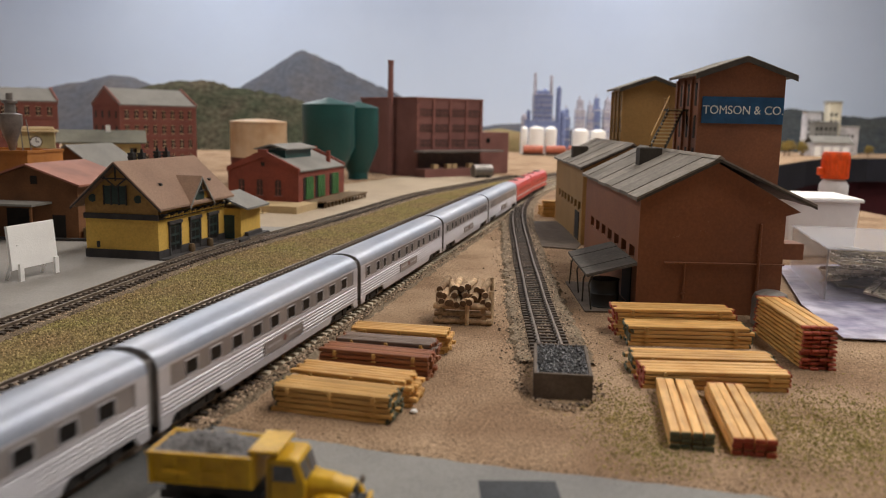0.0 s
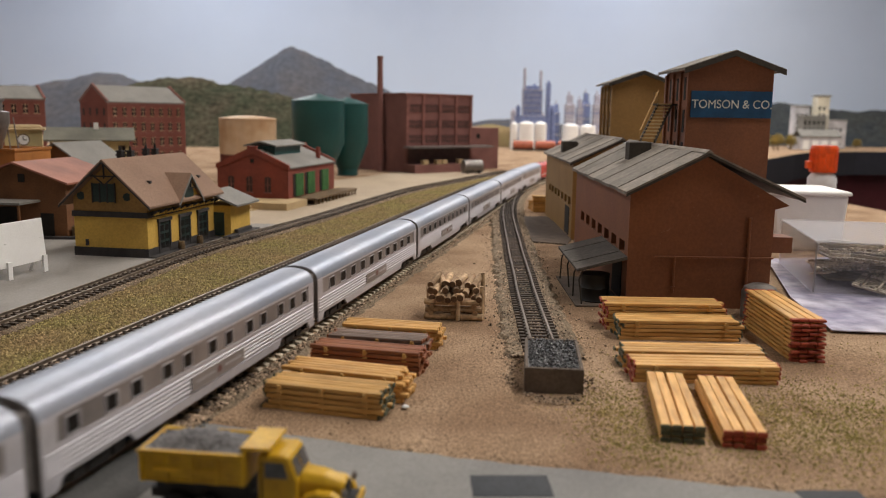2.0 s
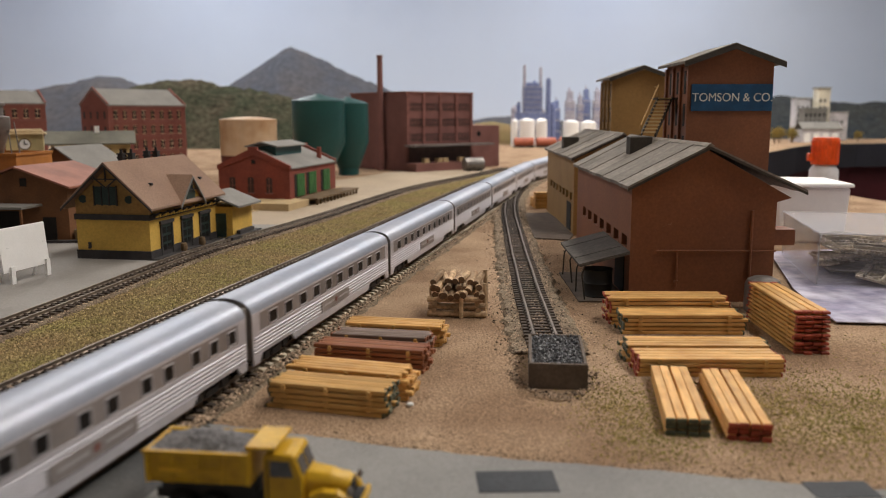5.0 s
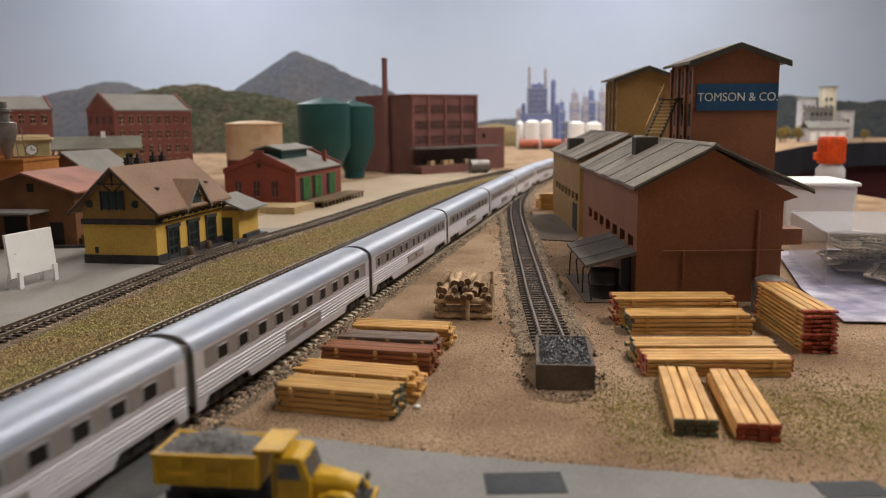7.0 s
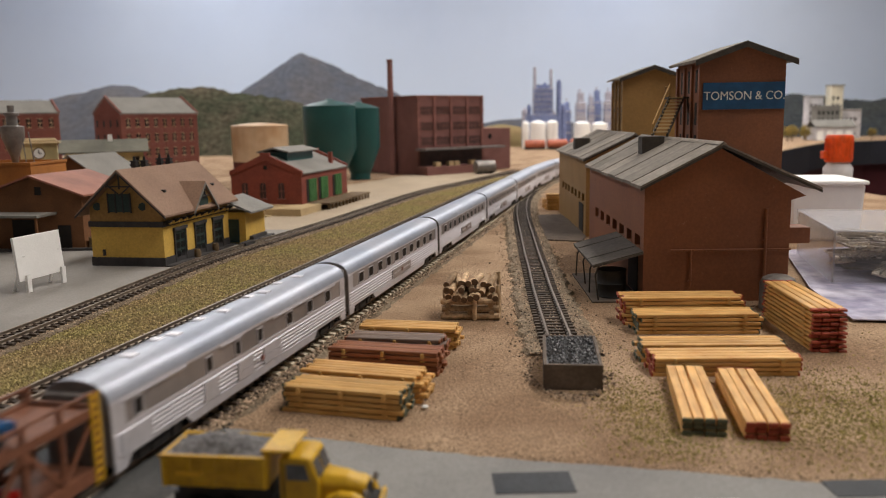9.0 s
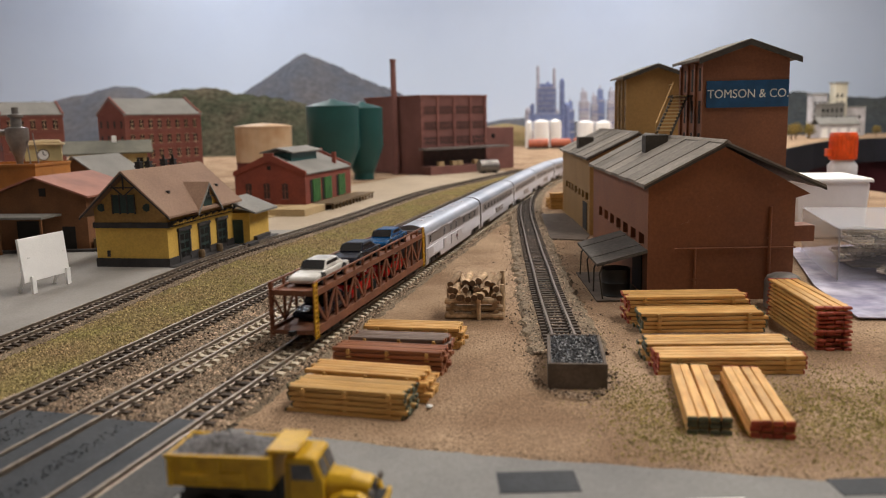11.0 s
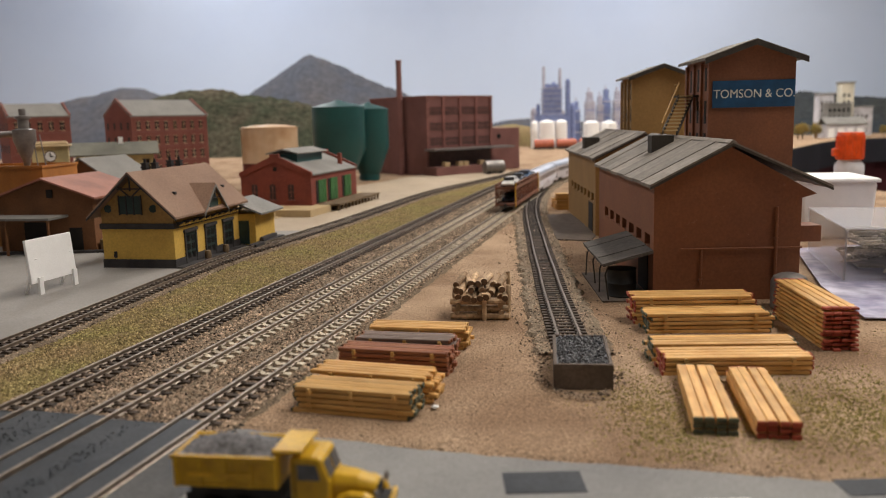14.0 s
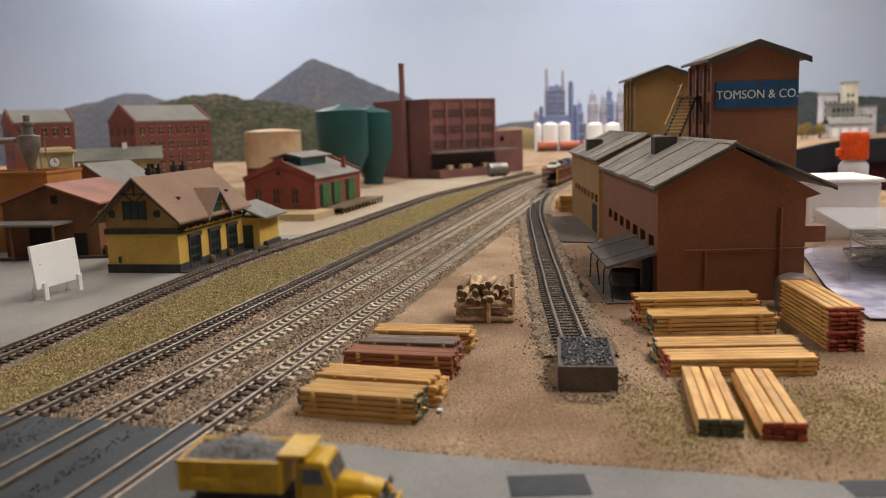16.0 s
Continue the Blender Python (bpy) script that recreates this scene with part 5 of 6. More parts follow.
    for yy in (35, 62):
        part("barrel", Form().turn([(1.8, 0), (2.3, 2), (2.3, 4), (1.8, 6)], 12, T(4.5, yy, 0.2)), DOCK_SHADE, ob)
    part("step", Form().box(0.6, 5.5, -1, d + 2, 0, 1.2), PLINTH, ob, "dark door step")
    # dormer over the middle door
    dc = 48
    part("dormer_wall", Form().prism([(dc - 15, ez - 6), (dc + 15, ez - 6), (dc + 15, 35), (dc, 48.5), (dc - 15, 35)], -16, 4.2, "x"), STN_YELLOW, ob)
    part("dormer_window", Form().prism([(dc - 6, 34), (dc + 6, 34), (dc + 6, 39), (dc, 45), (dc - 6, 39)], 4.0, 4.9, "x"), TEAL_DARK, ob, "dark green dormer window")
    part("dormer_truss", Form().bar((6.0, dc - 9, 41), (6.0, dc + 9, 41), 0.7, 0.7).bar((6.0, dc, 41), (6.0, dc, 49), 0.7, 0.7), PLINTH, ob)
    for s in (-1, 1):
        part("dormer_roof", Form().prism([(dc, 49.4), (dc + s * 18, 30.6), (dc + s * 18, 32.0), (dc, 51.0)], -24, 6.5, "x"), STN_ROOF, ob)
        part("barge_board", Form().prism([(dc, 48.6), (dc + s * 18, 29.8), (dc + s * 18, 31.4), (dc, 50.2)], 6.5, 7.1, "x"), GREY_ROOF, ob)
    part("roof_ladder_hook", Form().box(-9, -6.5, 17, 19, 46, 47.6).box(-8, -5.5, 84, 86, 45, 46.6), PLINTH, ob)
    for k in range(24):
        part("dentil", Form().box(0.9, 2.2, 6 + k * 3.6, 7.8 + k * 3.6, 26.6, 28.6), STN_YELLOW, ob)
    for yy, xx in ((30, -34), (33, -28.6), (62, -33.6), (65, -28.4)):
        ch = part("chimney", Form().box(xx - 1.7, xx + 1.7, yy - 1.7, yy + 1.7, 48, 65).box(xx - 2.2, xx + 2.2, yy - 2.2, yy + 2.2, 62.5, 63.6).box(xx - 2.1, xx + 2.1, yy - 2.1, yy + 2.1, 65, 66), PLINTH, ob, "dark chimney")
        part("chimney_pot", Form().turn([(1.0, 66), (0.8, 68.6)], 8, T(xx, yy, 0)), BLACK, ch)
    # annex
    part("annex_wall", Form().box(-22, 13, d, d + 36, 1, 24), STN_YELLOW, ob)
    part("annex_roof", Form().prism([(-26, 26), (-6, 33), (19, 23.4), (19, 24.8), (-6, 34.6), (-26, 27.4)], d - 2, d + 41), GREY_ROOF, ob, "plain grey annex roof")
    part("annex_door", Form().box(-2, 8, d - 0.6, d + 0.4, 1.5, 19), TEAL_DARK, ob)
    part("annex_platform", Form().box(13, 19, d - 14, d + 40, 0, 3.2), PLINTH, ob)
    part("bench", Form().box(14, 17, d + 4, d + 30, 3.2, 6.0), PLINTH, ob)
    return ob


station()

shed = gable_house("goods_shed", "brown wooden shed with a salmon red roof", -326, 612, -9, 76, 70, 40, 53, SHED_BROWN, ROOF_RED, 4.0, 0.9)
part("canopy", Form().box(-14, 56, -24, 0, 26.0, 27.6), GREY_ROOF, shed, "flat pale canopy")
for xx in (-12, 20, 53):
    part("post", Form().box(xx, xx + 1.4, -22.5, -21, 0, 26), SHED_BROWN, shed)
part("door", Form().box(20, 40, -0.5, 0.3, 1, 22), DARK, shed)
part("door", Form().box(56, 66, -0.5, 0.3, 1, 18), DARK, shed)
part("window", Form().box(40, 45, -0.5, 0.3, 40, 46), DARK, shed)
part("ramp", Form().prism([(78, 0), (112, 0), (112, 2), (78, 9)], 2, 34), DOCK_SHADE, shed)
whole("low_wall", Form().box(-420, -226, 592, 596, 0.5, 3.2), PLINTH, "low dark kerb wall behind the platform", "kerb")
gsh = gable_house("grey_roof_shed", "small dark shed with a plain grey roof", -352, 762, -14, 62, 62, 42, 62, SHED_BROWN, GREY_ROOF, 4.0, 0.5)
block = thing("orange_building", "flat-roofed orange building carrying a dust cyclone", "building", -390, 642, 0.5, -6)
part("wall", Form().box(0, 90, 0, 50, 0, 61), ORANGE, block)
part("parapet", Form().box(-0.8, 90.8, -0.8, 1.4, 61, 63).box(-0.8, 90.8, 48.6, 50.8, 61, 63).box(-0.8, 1.4, 1.4, 48.6, 61, 63).box(88.6, 90.8, 1.4, 48.6, 61, 63), ORANGE, block)
part("window", Form().box(62, 76, -0.4, 0.2, 30, 44), DARK, block)
cyc = part("dust_cyclone", Form().turn([(2.0, 61), (3, 66), (8.5, 82), (8.5, 90), (4.0, 91), (4.0, 98), (5.6, 98.5), (5.6, 100.5), (2.6, 101), (2.6, 106)], 18, T(66, 20, 0)), CYCLONE, block, "grey metal dust cyclone", smooth=True)
part("duct", Form().rod((60, 20, 87), (10, 20, 86), 2.6, 12).rod((10, 20, 86), (10, 20, 61), 2.6, 12), CYCLONE, block, smooth=True)
part("ladder", Form().bar((76, 18, 62), (73, 20, 86), 0.7, 0.7).bar((79, 24, 62), (76, 24, 86), 0.7, 0.7), CYCLONE, cyc)
clock = thing("clock_building", "cream building with a round wall clock", "building", -386, 795, 0.5, 22)
part("wall", Form().box(0, 32, 0, 24, 0, 73), CREAM, clock)
part("roof", Form().box(-3, 35, -3, 27, 73, 75, c=1).box(0, 32, 0, 24, 75, 78, c=2), DOCK, clock)
part("clock_face", Form().turn([(4.6, 0), (4.6, 0.8)], 20, T(16, -0.6, 64, 0, 90)), WHITE, clock, "round white clock face")
part("clock_rim", Form().turn([(5.6, 0), (5.6, 0.5)], 20, T(16, -0.2, 64, 0, 90)), DOCK_SHADE, clock)
part("clock_hand", Form().box(15.6, 16.4, -1.9, -1.4, 64, 67.6).box(16, 18.6, -1.9, -1.4, 63.6, 64.4), BLACK, clock)
longy = gable_house("long_cream_building", "long low cream building with a grey-green roof", -392, 905, 20, 80, 40, 62, 72, CREAM, GREEN_ROOF, 6.0, 0.5, along="x")
part("chimney", Form().box(44, 49, 16, 21, 68, 79), WHITE, longy, "short white chimney")
windows_on(longy, lambda u, z, o: (u, -o, z), [8 + k * 16 for k in range(5)], [42], 7, 12, DOCK_SHADE)


def brick_mill(label, x, y, rz, w, d, ez, az, cols, rows):
    ob = gable_house("brick_mill", label, x, y, rz, w, d, ez, az, BRICK_MILL, GREY_ROOF, 1.5, 0.3, along="x", group="brick mills")
    step = w / (cols + 0.5)
    rs = [ez - 18 - k * (ez - 22) / rows for k in range(rows)]
    windows_on(ob, lambda u, z, o: (u, -o, z), [step * (k + 0.75) for k in range(cols)], rs, step * 0.42, 11, TANK_TAN, WINDOW, "tall dark mill window with pale sill")
    for z in rs:
        part("string_course", Form().box(-0.5, w + 0.5, -0.7, 0, z - 4.0, z - 3.0), FACTORY_TRIM, ob)
    part("cornice", Form().box(-0.8, w + 0.8, -1.2, 0, ez - 3, ez - 0.5), FACTORY_TRIM, ob)
    for yy in [d * (k + 0.5) / 4 for k in range(4)]:
        for z in rs:
            part("window", Form().box(-0.3, 0.2, yy - 2.5, yy + 2.5, z, z + 10), WINDOW, ob)
            part("window", Form().box(w - 0.2, w + 0.3, yy - 2.5, yy + 2.5, z, z + 10), WINDOW, ob)
    for xx in (-1.2, w - 1.2):
        part("parapet", Form().prism([(-1, ez), (d + 1, ez), (d + 1, ez + 3), (d / 2, az + 4), (-1, ez + 3)], xx, xx + 2.4, "x"), BRICK_MILL, ob)
    return ob


brick_mill("red brick mill with rows of windows and grey roof", -418, 1150, 45, 115, 85, 104, 126, 8, 4)
brick_mill("red brick mill with tall windows and grey roof", -552.6, 1083.5, 38, 76, 62, 106, 122, 5, 3)

# tan storage tank
tank = thing("storage_tank", "rust-stained tan storage tank with a dark red base", "tank", -234, 1172, 0.3)
part("shell", Form().turn([(39, 36), (39, 84), (37.5, 85.5), (20, 88), (0.5, 89)], 48), TANK_TAN, tank, smooth=True)
part("base_ring", Form().turn([(38.5, 0), (38.5, 36.2)], 48), TANK_RED, tank, smooth=True)
part("rim", Form().turn([(39.0, 82.6), (39.8, 82.6), (39.8, 84.2), (39.0, 84.2)], 48, cap=False), TANK_TAN, tank)


def silo(label, x, y, r, top, cone, waist, rw):
    ob = thing("silo", label, "silo", x, y, 0.3, group="green silos")
    part("shell", Form().turn([(rw, waist), (r, cone), (r, top), (r + 0.6, top), (r + 0.6, top + 1)], 40), SILO_GREEN, ob, smooth=True)
    part("roof", Form().turn([(r + 0.8, top + 1), (r * 0.62, top + 5.5), (r * 0.2, top + 9), (r * 0.1, top + 11)], 40), SILO_GREEN, ob, "pale green shallow cone roof", smooth=True)
    part("foot", Form().turn([(rw * 0.95, 0), (rw * 0.95, waist)], 32), SILO_GREEN, ob, smooth=True)
    return ob


silo("large dark green silo with a conical roof", -142, 1222, 38, 110, 50, 10, 19)
silo("dark green silo narrowing to a foot", -104.6, 1285, 31.5, 107, 50, 10, 16.4)

# ---------------------------------------------------------------- red engine house and loading dock
eh = thing("engine_house", "red brick freight house with green doors and grey roof", "building", -127, 830, 8.0, -14.5)
W_, D_, EZ, AZ = 77, 132, 31, 47
part("wall", Form().prism([(-W_, 0), (0, 0), (0, EZ), (-W_ / 2, AZ), (-W_, EZ)], 0, 3), BRICK_RED, eh)
part("wall", Form().prism([(-W_, 0), (0, 0), (0, EZ), (-W_ / 2, AZ), (-W_, EZ)], D_ - 3, D_), BRICK_RED, eh)
part("wall", Form().box(-3, 0, 3, D_ - 3, 0, EZ), BRICK_RED, eh)
part("wall", Form().box(-W_, -W_ + 3, 3, D_ - 3, 0, EZ), BRICK_RED, eh)
for yy in (-1, D_ - 2.4):
    part("parapet", Form().prism([(-W_ - 1, EZ - 2), (-W_ - 1, EZ + 2.5), (-W_ / 2 - 5, AZ + 2), (-W_ / 2 - 5, AZ + 5), (-W_ / 2 + 5, AZ + 5), (-W_ / 2 + 5, AZ + 2), (1, EZ + 2.5), (1, EZ - 2), (-W_ / 2, AZ - 3)], yy, yy + 3.4), BRICK_RED, eh)
for s in (-1, 1):
    part("roof", Form().prism([(-W_ / 2, AZ - 0.5), (-W_ / 2 + s * (W_ / 2 + 1.5), EZ - 1.2), (-W_ / 2 + s * (W_ / 2 + 1.5), EZ + 0.2), (-W_ / 2, AZ + 0.9)], 2.4, D_ - 2.4), GREY_ROOF, eh, "flat grey roofing")
mon = part("roof_monitor", Form().box(-W_ / 2 - 14, -W_ / 2 + 14, 24, D_ - 40, 38, 51), SILO_GREEN, eh, "dark green clerestory")
part("monitor_roof", Form().prism([(-W_ / 2 - 18, 50.6), (-W_ / 2, 55), (-W_ / 2 + 18, 50.6), (-W_ / 2 + 18, 52), (-W_ / 2, 56.6), (-W_ / 2 - 18, 52)], 18, D_ - 34), GREY_ROOF, mon)
part("chimney", Form().box(-12, -8, D_ - 26, D_ - 22, 34, 48), BRICK_RED, eh)
for k, yy in enumerate((18, 50, 92)):
    dr = part("door", Form().box(-0.2, 0.9, yy, yy + 20, 1, 24), GREEN_DOOR, eh, "green plank door")
    for j in range(4):
        part("plank", Form().box(0.9, 1.2, yy + 0.4 + j * 5, yy + 4.8 + j * 5, 1.2, 23.8), GREEN_DOOR, dr)
    # Dark panel stands for the shade beside the half-open door.
    part("opening", Form().box(-0.2, 0.4, yy - 6, yy, 1, 24), DARK, dr)
for xx in (-62, -42, -22):
    part("window", Form().prism([(xx - 3.2, 6), (xx + 3.2, 6), (xx + 3.2, 20.6), (xx, 21.8), (xx - 3.2, 20.6)], -0.3, 0.2), FACTORY_PANE, eh, "dull dark window with a low arch")
    part("glazing_bar", Form().box(xx - 0.3, xx + 0.3, -0.55, 0, 6, 21).box(xx - 3.2, xx + 3.2, -0.5, 0, 13, 13.6), FACTORY_TRIM, eh)
    part("sill", Form().box(xx - 4.4, xx + 4.4, -1.0, 0, 4.8, 6), FACTORY_TRIM, eh)
part("vent", Form().box(-W_ / 2 - 2, -W_ / 2 + 2, -0.3, 0.2, 35, 39), DARK, eh)
dock = thing("loading_dock", "pale tan loading dock with timber supports", "dock", -127, 830, 0.0, -14.5)
part("slab", Form().box(-105, 16, -42, 10, -0.5, 8), DOCK, dock, bevel=0.4)
part("slab", Form().box(-90, 0, 10, D_ + 20, -0.5, 8), DOCK, dock)
part("deck", Form().box(0.4, 24, 14, D_ + 12, 6.4, 8), DOCK_SHADE, dock, "brown plank deck")
for k in range(13):
    part("support", Form().box(21, 23, 16 + k * 10.4, 18 + k * 10.4, 0, 6.4), DOCK_SHADE, dock)
part("steps", Form().prism([(-30, 0), (-14, 0), (-14, 2), (-20, 2), (-20, 5), (-25, 5), (-25, 8), (-30, 8)], -52, -42), DOCK, dock)
# Brown panel stands for the shade in an opening under the dock.
part("opening", Form().box(-70, -34, -42.4, -41.8, 1, 6.6), DOCK_SHADE, dock)

# ---------------------------------------------------------------- large brick factory
fac = thing("brick_factory", "large dark red brick factory with a tall chimney", "factory", -16, 1342, 0.3, 38)
FL, FW, FH = 141, 158, 125
# local x runs along the lit front, local y along the shaded side
part("wall", Form().box(0, FL, 0, FW, 0, FH), BRICK_FACTORY, fac)
part("parapet", Form().box(-1.5, FL + 1.5, -1.5, 2, FH, FH + 3).box(-1.5, 2, 2, FW + 1.5, FH, FH + 3).box(FL - 2, FL + 1.5, 2, FW + 1.5, FH, FH + 3).box(2, FL - 2, FW - 2, FW + 1.5, FH, FH + 3), FACTORY_TRIM, fac)
for k in range(5):
    part("pilaster", Form().box(k * FL / 4 - 2.5 + (2.5 if k == 0 else -2.5 if k == 4 else 0), k * FL / 4 + 2.5 + (2.5 if k == 0 else -2.5 if k == 4 else 0), -2.2, 0, 45, FH), FACTORY_TRIM, fac)
windows_on(fac, lambda u, z, o: (u, -o, z), [FL / 4 * b + 7.5 + 7.2 * i for b in range(4) for i in range(4)], [48, 72, 97], 5.6, 13, FACTORY_TRIM, FACTORY_PANE, "dark factory window")
can = part("canopy", Form().box(-4, FL + 30, -26, 0, 40, 43), CYCLONE, fac, "pale canopy over the loading dock")
part("dock", Form().box(-4, FL + 4, -30, 0, 0, 14), BRICK_FACTORY, fac)
# Flat brown panel paints the shade of the bay under the canopy.
part("bay", Form().box(4, FL - 4, -0.6, 0.2, 14, 40), FACTORY_PANE, fac, "loading bay, its dimness painted as a brown panel")
for k, xx in enumerate((20, 48, 60, 95)):
    part("crate", Form().box(xx, xx + 10, -22, -14, 14, 21), DOCK, fac, "tan crate")
low = part("low_wing", Form().box(FL, FL + 84, 20, 90, 0, 72.5), BRICK_FACTORY, fac, "lower brick wing", bevel=0.5)
for xx in (FL + 12, FL + 34):
    part("round_window", Form().turn([(4.5, 0), (4.5, 0.6)], 16, T(xx, 19.8, 58, 0, 90)), WINDOW, low)
    part("roof_vent", Form().turn([(4, 72), (4, 78), (2, 80)], 12, T(xx - 4, 40, 0)), CYCLONE, low)
chim = part("chimney", Form().turn([(6.0, 0), (4.4, 183), (5.2, 183), (5.2, 187), (3.8, 187)], 24, T(-8, 60, 0)), BRICK_FACTORY, fac, "tall brick chimney", smooth=True)
tk = thing("storage_barrel", "small grey tank lying beside the factory dock", "tank", 92, 1345, 0.3, 20)
part("drum", Form().turn([(6, -18), (10.5, -16), (10.5, 16), (6, 18)], 20, T(0, 0, 12, 0, 0, 90)), CYCLONE, tk, smooth=True)
part("cradle", Form().box(-12, -8, -8, 8, 0, 6).box(8, 12, -8, 8, 0, 6), PLINTH, tk)

# ---------------------------------------------------------------- refinery and city in the distance
ref = thing("refinery", "distant blue steel refinery towers, paled for haze, beside white tanks", "refinery", 270, 2480, 0)
part("frame_tower", Form().box(50, 104, 0, 40, 60, 170).box(56, 96, 6, 34, 170, 184).box(24, 118, -4, 44, 50, 96), REFINERY_BLUE, ref)
for k, (xx, r, h) in enumerate(((52, 4.5, 232), (66, 8, 178), (84, 9, 182), (100, 4.5, 226), (125, 7.5, 192), (140, 9, 120), (22, 9, 108), (36, 6, 122))):
    part("column", Form().turn([(r, 0), (r, h), (r * 0.4, h + r)], 14, T(xx, 10 + 9 * (k % 3), 0)), REFINERY_GREY if k in (0, 3, 6) else REFINERY_BLUE, ref)
for k in range(8):
    part("platform", Form().box(46, 108, -3, 42, 66 + k * 15, 68 + k * 15), REFINERY_GREY, ref)
for xx, yy, r, h in ((313, 2350, 22, 74), (354, 2356, 16.5, 74), (283, 2390, 10, 72), (477, 2560, 25, 68), (535, 2580, 24, 66)):
    t_ = thing("white_tank", "white cylindrical tank at the refinery", "tank", xx, yy, 0, group="refinery tanks")
    part("shell", Form().turn([(r, 0), (r, h), (r * 0.5, h + 5), (1, h + 7)], 32), WHITE, t_, smooth=True)
for k, (xx, h, w) in enumerate(((405, 108, 30), (440, 124, 22), (467, 138, 20), (500, 168, 30), (543, 155, 20), (566, 176, 24), (594, 170, 28), (624, 150, 44), (668, 165, 40))):
    tw_ = thing("distant_tower_block", "process tower in the distance, haze painted in mauve-grey", "tower", xx, 2780 + 20 * (k % 3), 0, group="distant towers")
    part("shaft", Form().box(0, w, 0, 30, 0, h * 0.82, c=2).box(w * 0.15, w * 0.8, 5, 25, h * 0.82, h, c=2), REFINERY_BLUE if k in (2, 5) else REFINERY_GREY, tw_)
    part("top", Form().turn([(w * 0.12, 0), (w * 0.1, 12)], 8, T(w * 0.4, 14, h)), REFINERY_GREY, tw_)
    for j in range(5):
        part("ledge", Form().box(-1.5, w + 1.5, -1.5, 31, h * (0.24 + 0.13 * j), h * (0.24 + 0.13 * j) + 3), REFINERY_BLUE if j % 2 else MILKY, tw_)
WAGON_RED = mat("dull_red_wagon", (0.50, 0.15, 0.09), 0.6)
for k, xx in enumerate((290, 352, 414)):
    wg = thing("tank_wagon", "small orange-red tank wagon in the distance", "train car", xx, 2240 + 8 * k, 0.5, group="distant wagons")
    part("barrel", Form().turn([(8, -27), (11, -25), (11, 25), (8, 27)], 16, T(0, 0, 18, 0, 0, 90)), WAGON_RED, wg, smooth=True)
    part("frame", Form().box(-28, 28, -8, 8, 3, 8), TRUCK_BLACK, wg)
fld = thing("yellow_field_hill", "low ochre grassy mound behind the factory", "hill", 240, 2700, -2, kind="structure")
part("mound", Form().turn([(120, 0), (100, 40), (60, 62), (10, 70)], 24), TURF, fld, smooth=True)


# ---------------------------------------------------------------- hills before the backdrop
def ridge(name, label, crest, y, thick, material, rough):
    """A hill range: crest is (x, height) along the range, sloping to the front and back."""
    xs = np.arange(crest[0][0], crest[-1][0] + 1, 14.0)
    hs = np.interp(xs, [c[0] for c in crest], [c[1] for c in crest])
    prof = [(-1.0, 0.0), (-0.8, 0.22), (-0.6, 0.44), (-0.42, 0.64), (-0.26, 0.82), (-0.12, 0.94), (0.0, 1.0), (0.3, 0.7), (0.7, 0.2), (1.0, 0.0)]
    v, f = [], []
    n = len(prof)
    for i, (x, h) in enumerate(zip(xs, hs)):
        for p, (t, g) in enumerate(prof):
            wob = rough * (noise.noise((x / 60, t * 3, y / 100)) + 0.6 * noise.noise((x / 22, t * 9, 4)) + 0.35 * noise.noise((x / 9, t * 20, 8)))
            v.append((x + wob * 0.5, y + t * thick + wob, max(-4, h * g - 4 + wob * min(1, g * 2))))
        if i:
            f += [((i - 1) * n + k, (i - 1) * n + k + 1, i * n + k + 1, i * n + k) for k in range(n - 1)]
    return whole(name, Form().put(v, f), material, label, "hill", kind="structure", smooth=True)


ridge("hill_peak", "blue-grey pointed mountain before the sky backdrop", [(-1500, 20), (-900, 70), (-760, 158), (-690, 205), (-610, 256), (-530, 306), (-468, 342), (-425, 330), (-340, 292), (-250, 250), (-160, 212), (-70, 172), (20, 110), (200, 70), (420, 96), (600, 60)], 3150, 330, HILL_BLUE, 7)
ridge("hill_range", "hazy blue-grey hill range before the sky backdrop", [(-2200, 120), (-1500, 160), (-1250, 176), (-1130, 196), (-1040, 222), (-975, 216), (-900, 190), (-800, 170), (-700, 150), (-560, 110)], 2780, 280, HILL_BLUE, 7)
ridge("hill_forest", "olive brown forested hill behind the town", [(-960, 70), (-860, 172), (-810, 186), (-760, 192), (-720, 200), (-680, 204), (-620, 186), (-560, 176), (-500, 170), (-420, 158), (-330, 130), (-200, 90), (-60, 40)], 2520, 240, HILL_FOREST, 14)
ridge("hill_east", "low dark blue-green hills along the far wing", [(640, 60), (900, 112), (1150, 140), (1300, 165), (1454, 168), (1600, 150), (1745, 138), (2000, 150), (2900, 130)], 3300, 240, HILL_DARK, 8)

